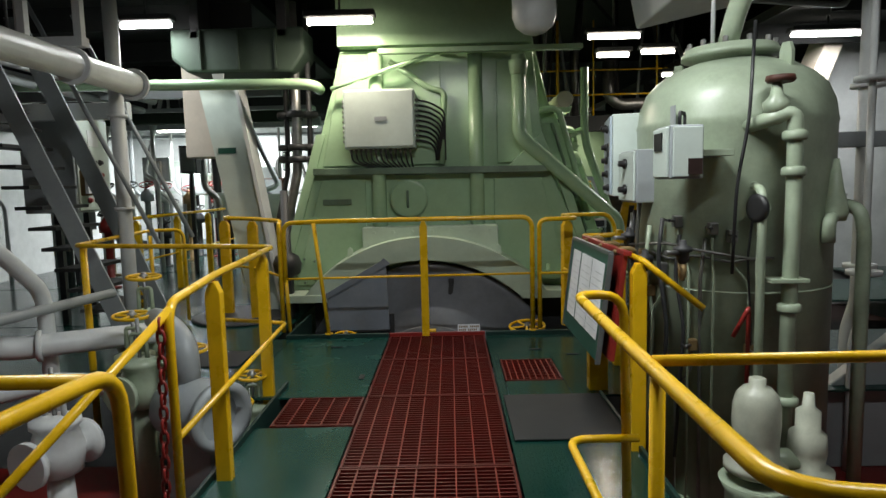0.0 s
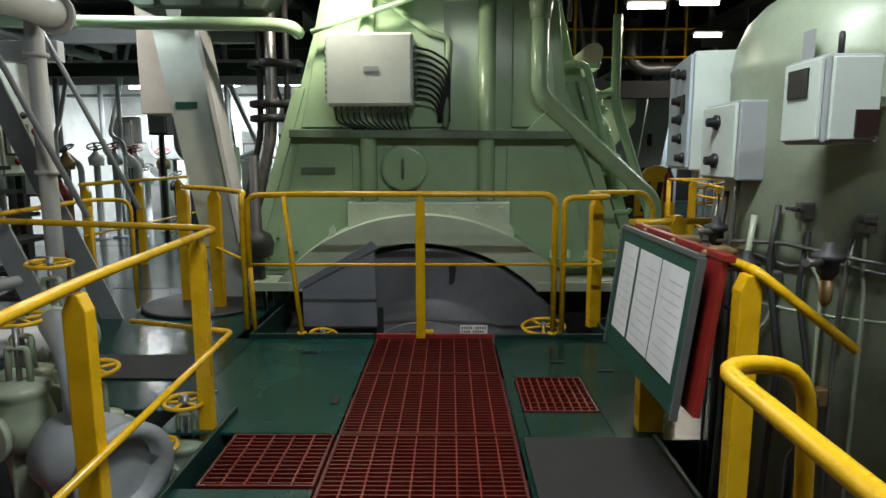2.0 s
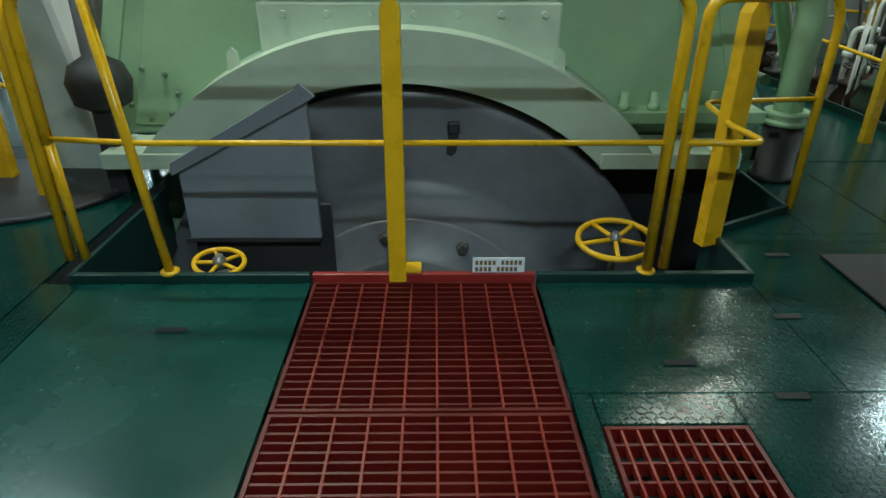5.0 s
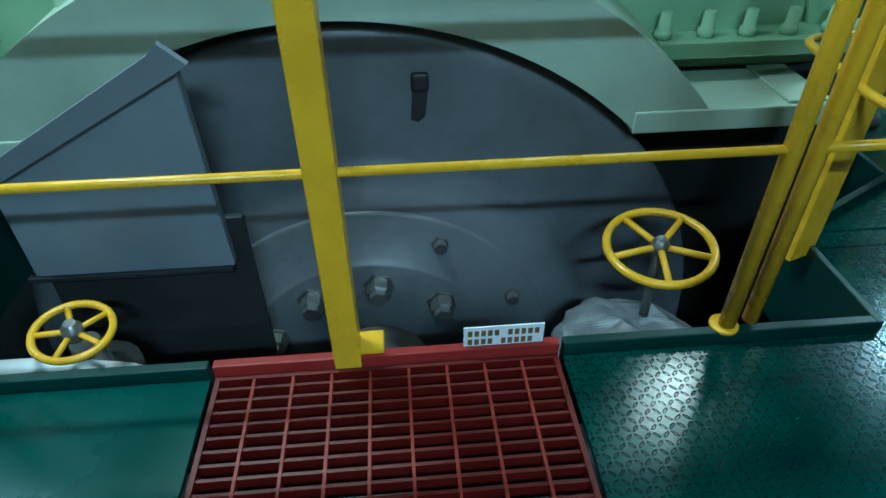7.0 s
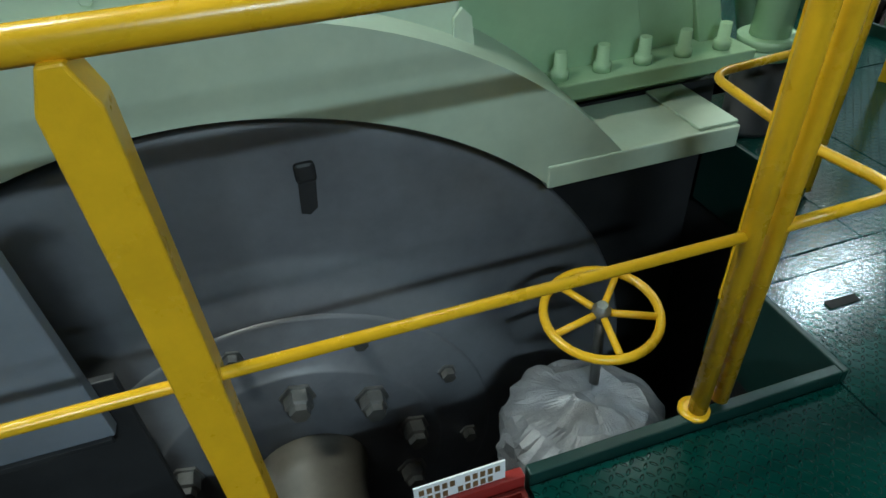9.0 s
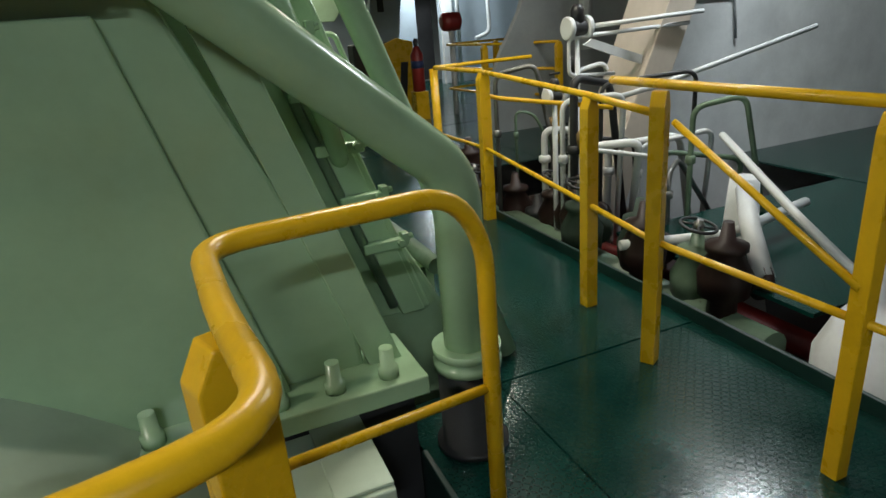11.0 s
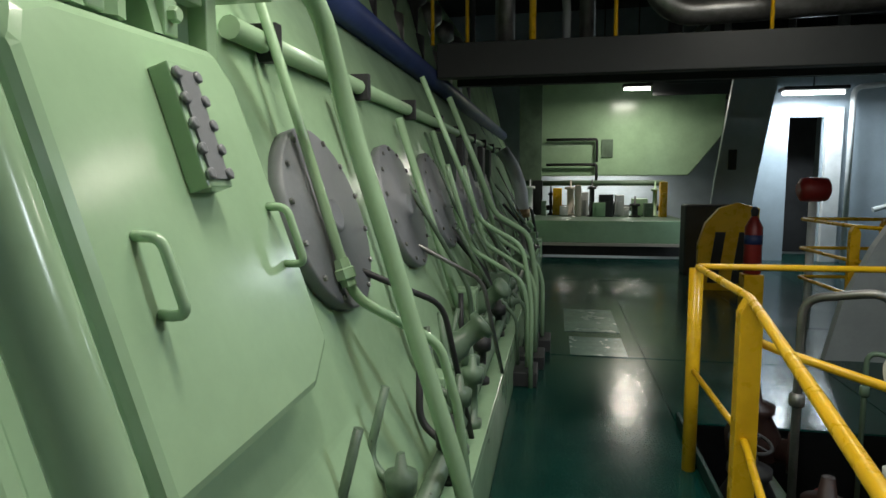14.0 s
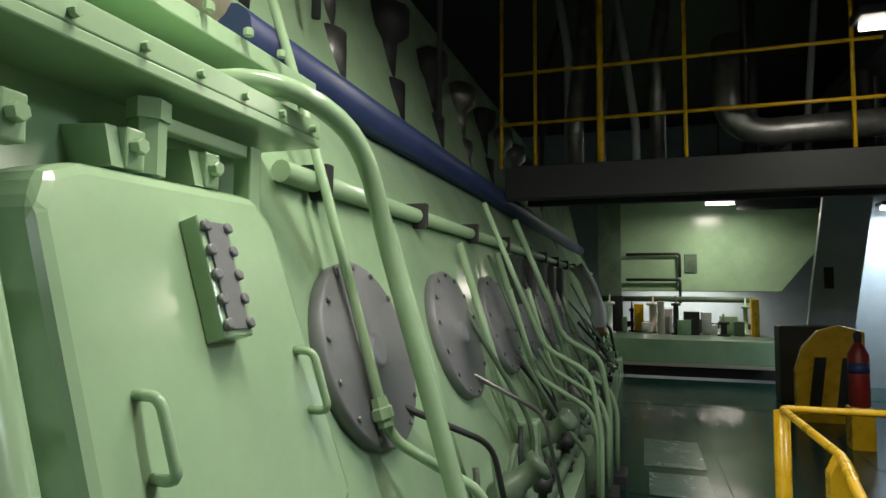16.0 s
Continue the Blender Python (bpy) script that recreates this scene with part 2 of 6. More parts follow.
def lathe(bm, base, axis, profile, sides=24, smooth=True):
    """A turned body: profile is (distance along the axis, radius) from base."""
    base, axis = Vector(base), Vector(axis).normalized()
    up = axis.orthogonal().normalized()
    side = axis.cross(up)
    rings = []
    for h, r in profile:
        r = max(r, 0.0005)
        rings.append([bm.verts.new(base + axis * h + r * (math.cos(k * 2 * math.pi / sides) * up + math.sin(k * 2 * math.pi / sides) * side)) for k in range(sides)])
    for a, b in zip(rings, rings[1:]):
        for k in range(sides):
            f = bm.faces.new((a[k], a[(k + 1) % sides], b[(k + 1) % sides], b[k]))
            f.smooth = smooth
    bm.faces.new(rings[0][::-1])
    bm.faces.new(rings[-1])
    return bm


def hexbolt(bm, base, axis, r=0.02, h=0.02):
    return lathe(bm, base, axis, [(0, r), (h * 0.85, r), (h, r * 0.85)], 6, False)


def root_of(ob):
    while ob.parent:
        ob = ob.parent
    return ob


def mesh_of(name, bm, material):
    data = bpy.data.meshes.new(name)
    bm.normal_update()
    bm.to_mesh(data)
    bm.free()
    data.materials.append(material)
    return data


def part(name, bm, material, parent, label=""):
    """One mesh, given in the room's coordinates, under a thing or a part of it."""
    o = root_of(parent).location
    bmesh.ops.translate(bm, vec=-o, verts=bm.verts)
    ob = new(name, mesh_of(name, bm, material))
    ob.parent = parent
    if label:
        tagged(ob, label)
    return ob


def thing(name, at, label, category, group="", kind=""):
    ob = new(name)
    ob.empty_display_size = 0.1
    ob.location = at
    return tagged(ob, label, category, group, kind)


def solid(name, bm, material, label, category="", kind="", group=""):
    """A thing or a piece of the setting that is one mesh."""
    ob = new(name, mesh_of(name, bm, material))
    return tagged(ob, label, category, group, kind)


B = bmesh.new

# ---- the shell of the room ----
solid("wall_fore", box(B(), -8.2, 9.2, 23.6, 23.8, -1.6, 5.6), BLUE_GREY, "painted steel bulkhead at the far end", kind="structure")
solid("wall_aft", box(B(), -8.2, 9.2, -2.8, -2.6, -1.6, 5.6), GREY, "painted steel bulkhead behind the platform", kind="structure")
solid("wall_port", box(B(), -8.4, -8.2, -2.8, 23.8, -1.6, 5.6), WHITE, "white painted side of the hull", kind="structure")
solid("wall_starboard", box(B(), 9.2, 9.4, -2.8, 23.8, -1.6, 5.6), WHITE, "white painted side of the hull", kind="structure")
solid("ceiling", box(B(), -8.4, 9.4, -2.8, 23.8, 5.6, 5.75), SHADE_BLACK, "dark deckhead high above the engine", kind="structure")
solid("ground", box(B(), -8.4, 9.4, -2.8, 23.8, -1.75, -1.6), DARK, "dark bilge below the floor plates", kind="structure")
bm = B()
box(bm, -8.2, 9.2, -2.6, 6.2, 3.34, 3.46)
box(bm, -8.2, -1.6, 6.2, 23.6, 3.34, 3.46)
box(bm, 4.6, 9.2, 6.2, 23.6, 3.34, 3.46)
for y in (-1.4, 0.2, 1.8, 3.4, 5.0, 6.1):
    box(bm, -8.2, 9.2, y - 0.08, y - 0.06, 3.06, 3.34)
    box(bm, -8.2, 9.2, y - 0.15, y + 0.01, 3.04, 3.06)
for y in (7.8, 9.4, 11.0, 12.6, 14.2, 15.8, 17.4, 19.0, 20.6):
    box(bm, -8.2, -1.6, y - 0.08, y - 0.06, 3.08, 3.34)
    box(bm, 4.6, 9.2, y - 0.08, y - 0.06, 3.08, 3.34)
solid("ceiling_beams", bm, SHADE_BLACK, "dark steel deckhead with welded beams", kind="structure")

# sunken decks beside the walkway
solid("floor_sump_left", box(B(), -6.0, -0.64, -2.5, 4.96, -0.62, -0.55), RED_DECK, "red painted sunken deck below the pumps", kind="structure")
solid("floor_sump_middle", box(B(), -0.64, 1.40, -2.5, 6.25, -1.14, -1.09), DARK, "dark tray under the walkway", kind="structure")
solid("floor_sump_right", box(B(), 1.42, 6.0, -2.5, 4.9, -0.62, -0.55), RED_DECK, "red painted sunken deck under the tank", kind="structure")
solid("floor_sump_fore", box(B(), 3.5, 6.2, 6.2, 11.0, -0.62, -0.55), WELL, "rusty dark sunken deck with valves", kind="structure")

solid("pit_wall", box(B(), -1.0, 2.08, 7.465, 7.49, -1.6, 0.235), DARK, "black wall at the back of the flywheel pit", kind="structure")
solid("pit_side", box(B(), 2.10, 2.12, 6.72, 7.75, -1.6, -0.02), DARK, "black side of the flywheel pit", kind="structure")

# ---- floor plates ----
floor_root = thing("floor", (0, 0, 0), "green painted tread plate floor, wet and glossy", "floor", kind="structure")


def plates(x0, x1, y0, y1, nx=1, ny=1, mat=None):
    """Loose floor plates laid side by side with open joints."""
    dx, dy = (x1 - x0) / nx, (y1 - y0) / ny
    for i in range(nx):
        for j in range(ny):
            a, b = x0 + i * dx, y0 + j * dy
            bm = B()
            box(bm, a + 0.003, a + dx - 0.003, b + 0.003, b + dy - 0.003, -0.012, 0.0 + 0.0015 * ((i + 2 * j) % 3))
            part("floor_plate", bm, mat or FLOOR_GREEN, floor_root)


plates(-0.64, -0.08, -2.5, 4.22, 1, 4, FLOOR_SMOOTH)
plates(-0.95, -0.08, 4.72, 6.27, 1, 1, FLOOR_SMOOTH)
plates(-1.10, -0.95, 4.98, 6.27)
plates(0.78, 1.40, -2.5, 3.98, 1, 4)
plates(0.78, 1.40, 3.98, 4.66, 1, 1)
plates(0.78, 0.84, 4.66, 5.62)
plates(0.84, 1.24, 4.66, 4.97)
plates(0.84, 1.24, 5.49, 5.62)
plates(1.24, 2.02, 4.66, 5.62)
plates(0.78, 1.60, 5.62, 6.27)
plates(1.60, 3.48, 5.62, 6.62, 2, 1)
plates(2.02, 3.48, 4.66, 5.62)
plates(1.62, 2.50, 6.62, 6.70)
plates(2.10, 2.50, 6.70, 7.75)
plates(2.50, 3.48, 6.62, 11.0, 1, 4)
plates(2.50, 3.48, 11.0, 18.8, 1, 6)
plates(3.48, 6.0, 11.0, 18.8, 2, 6)
plates(-6.5, -1.10, 4.98, 8.0, 3, 3)
plates(-6.5, -1.60, 8.0, 20.0, 3, 8)
plates(6.0, 9.2, 6.2, 20.0, 2, 6)
plates(3.48, 9.2, 4.9, 6.2, 3, 1)
part("floor_plate", prism(B(), [(1.622, 6.703), (2.097, 6.703), (2.097, 6.94)], -0.012, 0.0015, "z"), FLOOR_GREEN, floor_root)
# lifting slots in the plates
for x, y, along in ((-0.49, 5.95, 0), (1.15, 5.76, 0), (-0.16, 5.12, 1), (-0.86, 5.2, 1), (1.82, 6.49, 0), (1.62, 6.02, 0), (1.42, 5.60, 0)):
    bm = B()
    w, h = (0.018, 0.05) if along else (0.05, 0.014)
    box(bm, x - w, x + w, y - h, y + h, 0.002, 0.0055, 0.001)
    part("lifting_slot", bm, RUBBER, floor_root, "black slot in the floor plate")
# welded kerbs round the openings
bm = B()
box(bm, -0.98, -0.085, 6.272, 6.30, -0.3, 0.035, 0.004)
box(bm, 0.785, 1.60, 6.272, 6.30, -0.3, 0.035, 0.004)
box(bm, 1.60, 1.62, 6.272, 6.7, -0.3, 0.035, 0.004)
prism(bm, [(1.58, 6.68), (1.60, 6.665), (2.10, 6.945), (2.09, 6.965)], -0.3, 0.035, "z")
box(bm, 2.08, 2.10, 6.97, 7.45, -0.3, 0.035, 0.004)
box(bm, -1.0, -0.98, 6.272, 7.2, -0.3, 0.035, 0.004)
part("coaming", bm, EDGE_GREEN, floor_root, "dark green welded edge of the flywheel pit")
bm = B()
box(bm, -0.075, 0.775, 6.274, 6.30, -0.2, 0.035, 0.004)
part("coaming", bm, RED, floor_root, "red painted kerb at the end of the grating")
bm = B()
box(bm, -0.66, -0.64, -2.5, 4.98, -0.5, 0.03, 0.004)
box(bm, 1.40, 1.42, -2.5, 4.66, -0.5, 0.03, 0.004)
box(bm, 3.48, 3.50, 6.2, 11.0, -0.5, 0.06, 0.004)
part("coaming", bm, EDGE_GREEN, floor_root, "dark green kerb along the sunken deck")
# pale sheets that paint in the far lamp's reflection on worn plates
solid("pale_patches", box(B(), 2.9, 3.35, 12.3, 12.9, 0.004, 0.007), WORN_GLARE, "worn pale floor patch with the far lamp's reflection painted in", "floor patch", kind="structure")
solid("pale_patches", box(B(), 2.86, 3.36, 13.1, 14.1, 0.004, 0.007), WORN_GLARE, "worn pale floor patch with the far lamp's reflection painted in", "floor patch", kind="structure")


# ---- gratings ----
def grating(name, x0, x1, y0, y1, cross="x", pitch=0.034, stay=0.094, label=""):
    """Open steel grating: flat bars one way, thin stays the other, in an angle frame."""
    g = thing(name, ((x0 + x1) / 2, (y0 + y1) / 2, 0), label, "grating", "walkway gratings")
    bm = B()
    for a, b, c, d in ((x0, x1, y0, y0 + 0.012), (x0, x1, y1 - 0.012, y1), (x0, x0 + 0.012, y0 + 0.012, y1 - 0.012), (x1 - 0.012, x1, y0 + 0.012, y1 - 0.012)):
        box(bm, a, b, c, d, -0.045, 0.004)
    part("frame", bm, RED_GRATE, g)
    bars, stays = B(), B()
    long0, long1, run0, run1 = (x0, x1, y0, y1) if cross == "x" else (y0, y1, x0, x1)
    n = max(2, int((run1 - run0) / pitch))
    for i in range(1, n):
        c = run0 + (run1 - run0) * i / n
        box(bars, *((long0 + 0.01, long1 - 0.01, c - 0.004, c + 0.004) if cross == "x" else (c - 0.004, c + 0.004, long0 + 0.01, long1 - 0.01)), -0.044, -0.002)
    m = max(2, round((long1 - long0) / stay))
    for i in range(1, m):
        c = long0 + (long1 - long0) * i / m
        box(stays, *((c - 0.0035, c + 0.0035, run0 + 0.01, run1 - 0.01) if cross == "x" else (run0 + 0.01, run1 - 0.01, c - 0.005, c + 0.005)), -0.020, 0.002)
    tagged(part("bar_infill", bars, RED_GRATE, g), kind="stuff")
    tagged(part("stay_infill", stays, STAY_RED, g, "lighter worn red stays"), kind="stuff")
    return g


RUN = "red painted steel grating of the walkway, worn and dusty"
for y0, y1 in ((5.545, 6.27), (4.71, 5.535), (3.70, 4.70), (2.69, 3.69), (1.68, 2.68), (0.67, 1.67), (-0.34, 0.66), (-1.35, -0.35), (-2.4, -1.36)):
    grating("walkway_grating", -0.07, 0.77, y0, y1, label=RUN)
grating("floor_grating", -0.56, -0.085, 4.235, 4.705, "x", label="red steel grating let into the floor beside the walkway")
grating("floor_grating", 0.845, 1.235, 4.98, 5.48, "x", 0.06, 0.045, label="small square red drain grating in green floor plates")
mat_ob = solid("rubber_mat", box(B(), 0.80, 1.42, 3.97, 4.66, 0.004, 0.014, 0.004), RUBBER, "dark grey rubber mat lying on the floor plates", "mat", group="floor mats")
solid("rubber_mat", box(B(), 1.99, 2.9, 5.45, 6.48, 0.004, 0.014, 0.004), RUBBER, "black rubber mat lying on green tread plate", "mat", group="floor mats")
solid("rubber_mat", box(B(), -1.9, -1.14, 5.42, 5.86, 0.004, 0.014, 0.004), RUBBER, "dark rubber mat on the floor by the pump rail", "mat", group="floor mats")


# ---- yellow rails ----
def wide_post(x, y, z0, z1, rail, w=0.075, d=0.05, turn=0.0, level=0.0):
    """A post of folded plate with a tapered head."""
    bm = B()
    m = Matrix.Translation((x, y, 0)) @ Matrix.Rotation(radians(turn), 4, "Z")
    prism(bm, [(-w / 2, z0), (w / 2, z0), (w / 2, z1 - 0.05), (w * 0.2, z1), (-w * 0.2, z1), (-w / 2, z1 - 0.05)], -d / 2, d / 2, bevel=0.004)
    bmesh.ops.transform(bm, matrix=m, verts=bm.verts)
    return part("post", bm, YELLOW, rail)


def rail_bar(name, points, rail, r=0.021, bend=0.09):
    return part(name, tube(B(), points, r, 12, bend), YELLOW, rail)


YR = "glossy yellow painted steel guard rail, chipped"
rail = thing("guard_rail", (0.25, 6.29, 0.0), YR + ", before the flywheel", "railing", "guard rails")
wide_post(0.25, 6.30, 0.0, 1.03, rail, 0.066, 0.06)
rail_bar("top_rail", [(-1.02, 6.42, 0.50), (-1.02, 6.42, 1.03), (-0.60, 6.30, 1.045), (1.205, 6.29, 1.045), (1.205, 6.29, 0.05)], rail, 0.021, 0.10)
rail_bar("middle_rail", [(-1.02, 6.42, 0.52), (-0.62, 6.30, 0.54), (1.20, 6.29, 0.545)], rail, 0.0105)
rail_bar("upright", [(-0.62, 6.30, 0.02), (-0.72, 6.31, 1.03)], rail, 0.018)
rail_bar("upright", [(-1.00, 6.42, 0.02), (-1.02, 6.42, 0.6)], rail, 0.018)
part("base_plate", box(B(), 0.22, 0.34, 6.28, 6.35, 0.035, 0.05, 0.004), YELLOW, rail)
for x in (1.205, -0.62):
    part("base_flange", lathe(B(), (x, 6.30, 0.03), (0, 0, 1), [(0, 0.036), (0.010, 0.036), (0.012, 0.02)], 18), YELLOW, rail)

rail = thing("guard_rail", (1.56, 6.63, 0.0), YR + " at the pit corner", "railing", "guard rails")
wide_post(1.57, 6.61, 0.0, 0.99, rail, 0.095, 0.06, 20)
rail_bar("top_rail", [(1.27, 6.30, 0.05), (1.27, 6.30, 1.02), (1.42, 6.30, 1.02), (1.61, 6.35, 1.02), (1.58, 6.62, 1.02), (1.57, 6.90, 1.02), (2.03, 6.93, 1.02), (2.11, 6.96, 0.9), (2.11, 6.96, 0.02)], rail, 0.020, 0.09)
rail_bar("middle_rail", [(1.27, 6.29, 0.545), (1.56, 6.30, 0.54), (1.53, 6.54, 0.54), (1.545, 6.60, 0.54), (1.58, 6.92, 0.54), (2.10, 6.96, 0.545)], rail, 0.012, 0.07)

rail = thing("guard_rail", (-1.55, 7.15, 0.0), YR + " by the column", "railing", "guard rails")
wide_post(-1.53, 7.14, 0.0, 1.02, rail, 0.10, 0.06)
wide_post(-1.91, 7.40, 0.0, 1.02, rail, 0.10, 0.06)
rail_bar("top_rail", [(-1.06, 6.42, 0.03), (-1.06, 6.42, 1.03), (-1.10, 6.62, 1.04), (-1.53, 7.14, 1.045), (-1.91, 7.40, 1.045), (-2.05, 7.9, 1.04)], rail)
rail_bar("middle_rail", [(-1.06, 6.46, 0.54), (-1.53, 7.14, 0.54), (-1.91, 7.40, 0.54)], rail, 0.013)

rail = thing("guard_rail", (-0.66, 4.2, 0.0), YR + " round the pumps", "railing", "guard rails")
wide_post(-0.72, 4.78, -0.05, 0.93, rail, 0.07, 0.05)
wide_post(-0.585, 3.62, -0.55, 0.93, rail, 0.07, 0.05)
rail_bar("top_rail", [(-0.50, 2.98, -0.5), (-0.50, 2.98, 0.95), (-0.60, 3.7, 0.955), (-0.70, 4.98, 0.955), (-2.32, 5.42, 0.955), (-2.54, 7.05, 0.955), (-2.2, 7.05, 0.955), (-2.2, 7.05, 0.03)], rail, 0.017, 0.10)
rail_bar("middle_rail", [(-0.50, 2.98, 0.46), (-0.61, 4.86, 0.46), (-1.2, 5.05, 0.46)], rail, 0.013, 0.04)
rail_bar("upright", [(-2.26, 5.44, -0.5), (-2.26, 5.44, 0.94)], rail, 0.026)
rail_bar("upright", [(-2.54, 7.05, 0.0), (-2.54, 7.05, 0.9)], rail, 0.018)
rail_bar("brace", [(-0.50, 3.0, 0.93), (-1.06, 2.2, 0.15)], rail, 0.016)

rail = thing("guard_rail", (-0.52, 2.1, 0.0), YR + ", with a bent end", "railing", "guard rails")
rail_bar("top_rail", [(-0.25, 2.22, -0.5), (-0.255, 2.20, 0.95), (-0.30, 1.7, 0.955), (-0.42, 0.2, 0.955), (-0.46, -2.2, 0.955)], rail, 0.0185, 0.10)
rail_bar("cross_bar", [(-0.27, 2.10, 0.955), (-2.2, 2.12, 0.955)], rail, 0.0155)
rail_bar("middle_rail", [(-0.25, 2.2, 0.46), (-0.42, 0.2, 0.46), (-0.46, -2.2, 0.46)], rail, 0.014)
for y in (0.2, -2.1):
    wide_post(-0.44, y, -0.05, 0.93, rail, 0.06, 0.08)

rail = thing("guard_rail", (1.0, 2.4, 0.0), YR + " by the tank", "railing", "guard rails")
rail_bar("top_rail", [(1.08, 2.90, 0.0), (1.08, 2.97, 0.95), (0.915, 2.96, 0.955), (0.90, 2.2, 0.955), (0.893, 1.60, 0.955), (1.05, 1.57, 0.955), (2.7, 1.57, 0.955)], rail, 0.016, 0.11)
rail_bar("cross_bar", [(0.905, 2.14, 0.962), (2.7, 2.14, 0.962)], rail, 0.0125)
rail_bar("middle_rail", [(1.12, 2.92, 0.46), (0.88, 2.92, 0.46), (0.885, 2.2, 0.46), (0.90, 1.5, 0.46)], rail, 0.014, 0.07)
rail_bar("upright", [(0.905, 2.10, -0.3), (0.905, 2.10, 0.94)], rail, 0.016)

rail = thing("guard_rail", (1.40, 4.2, 0.0), YR + " with notice board", "railing", "guard rails")
wide_post(1.40, 3.86, -0.3, 0.94, rail, 0.07, 0.06)
wide_post(1.42, 4.78, 0.0, 0.42, rail, 0.12, 0.08)
wide_post(1.70, 5.30, 0.0, 0.99, rail, 0.08, 0.06)
rail_bar("top_rail", [(1.45, 5.30, 0.955), (1.41, 3.83, 0.955), (1.655, 3.70, 0.74)], rail, 0.016, 0.03)
rail_bar("cross_bar", [(1.45, 5.26, 0.955), (1.9, 5.34, 0.955), (2.3, 5.36, 0.955)], rail, 0.018)

rail = thing("guard_rail", (3.3, 9.0, 0.0), YR + "", "railing", "guard rails")
wide_post(3.10, 7.56, 0.0, 1.05, rail, 0.062, 0.055, 30)
wide_post(3.20, 8.10, -0.1, 0.98, rail, 0.06, 0.06)
wide_post(3.44, 9.58, -0.1, 1.0, rail, 0.075, 0.06)
rail_bar("upright", [(3.43, 10.38, 0.0), (3.43, 10.38, 0.99)], rail, 0.032)
rail_bar("top_rail", [(4.3, 10.40, 1.0), (3.43, 10.38, 1.0), (3.44, 9.58, 1.0), (3.20, 8.10, 0.985), (3.13, 7.62, 0.965)], rail, 0.015, 0.04)
rail_bar("top_rail", [(3.235, 7.99, 1.05), (3.12, 7.56, 1.07), (3.14, 6.35, 1.07)], rail, 0.017, 0.05)
rail_bar("middle_rail", [(3.43, 10.38, 0.5), (3.44, 9.58, 0.5), (3.20, 8.1, 0.5), (3.11, 7.58, 0.5), (3.13, 6.38, 0.5)], rail, 0.013)
rail_bar("brace", [(3.11, 7.50, 0.95), (3.10, 6.80, 0.60)], rail, 0.012)
rail_bar("brace", [(3.44, 9.60, 0.86), (3.54, 9.58, 0.82), (4.03, 9.0, 0.75)], rail, 0.015)
wide_post(3.12, 6.80, 0.0, 1.05, rail, 0.05, 0.05)

# ---- main engine ----
def side_x(z):
    """The leaning starboard side of the crankcase."""
    return 2.13 - 0.32 * (z - 1.3)


engine = thing("main_engine", (0.3, 12.0, -0.4), "huge light green painted marine diesel engine with crankcase doors", "engine")
bm = B()
prism(bm, [(-1.45, -1.0), (2.42, -1.0), (2.42, 0.25), (side_x(0.7) - 0.13, 0.7), (side_x(1.9) - 0.13, 1.9), (1.62, 2.25), (1.3, 3.6), (-0.5, 3.6), (-0.62, 2.6), (-0.95, 1.3), (-1.30, 0.25)], 7.98, 20.6, bevel=0.02)
part("crankcase", bm, ENGINE, engine)
bm = B()
prism(bm, [(-1.36, 0.24), (1.95, 0.24), (1.92, 0.62), (1.50, 1.62), (1.38, 2.75), (-0.62, 2.75), (-0.72, 2.34), (-1.24, 0.62)], 7.46, 7.98, bevel=0.015)
box(bm, -0.62, 1.36, 7.30, 8.0, 2.76, 3.6, 0.01)
part("front_casing", bm, ENGINE, engine)
bm = B()
prism(bm, [(1.3, 0.28), (side_x(0.28) - 0.115, 0.28), (side_x(2.0) - 0.115, 2.0), (1.3, 2.0)], 7.95, 7.99, bevel=0.01)
part("side_casing", bm, ENGINE, engine)
# raised front plates with gaps that show the ribs
for outline in ([(-1.18, 0.30), (-0.40, 0.30), (-0.40, 1.42), (-0.86, 1.42)], [(0.96, 0.30), (1.74, 0.30), (1.46, 1.40), (0.96, 1.40)],
                [(-0.84, 1.56), (0.42, 1.56), (0.42, 2.62), (-0.60, 2.62)], [(1.00, 1.56), (1.40, 1.56), (1.30, 2.62), (1.00, 2.62)]):
    part("front_plate", prism(B(), outline, 7.42, 7.465, bevel=0.008), ENGINE, engine)
bm = B()
prism(bm, [(-0.92, 1.47), (1.50, 1.45), (1.50, 1.52), (-0.92, 1.54)], 7.30, 7.47, bevel=0.006)
part("ledge", bm, ENGINE_DARK, engine, "oil-stained green ledge across the front")
for x, r in ((-0.25, 0.075), (0.78, 0.075)):
    part("pipe", tube(B(), [(x, 7.40, 0.35), (x, 7.40, 2.70)], r, 18), ENGINE, engine)
part("pipe", tube(B(), [(0.42, 7.40, 1.56), (0.46, 7.40, 2.30), (0.30, 7.40, 2.34), (-0.1, 7.40, 2.62)], 0.03, 10), ENGINE, engine)
lid = part("inspection_cover", lathe(B(), (0.06, 7.42, 1.21), (0, -1, 0), [(0, 0.20), (0.03, 0.20), (0.036, 0.19), (0.04, 0.17)], 32), ENGINE, engine)
part("handle", tube(B(), [(0.05, 7.38, 1.28), (0.05, 7.345, 1.27), (0.05, 7.345, 1.13), (0.05, 7.38, 1.12)], 0.014, 8, 0.02), ENGINE_DARK, lid)
plate = part("name_plate", box(B(), -0.85, -0.55, 7.395, 7.42, 1.155, 1.215, 0.003), ENGINE_DARK, engine, "oval bronze-dark name plate")
bm = B()
prism(bm, [(1.05, 1.46), (1.62, 1.46), (1.45, 1.86)], 7.32, 7.40, bevel=0.006)
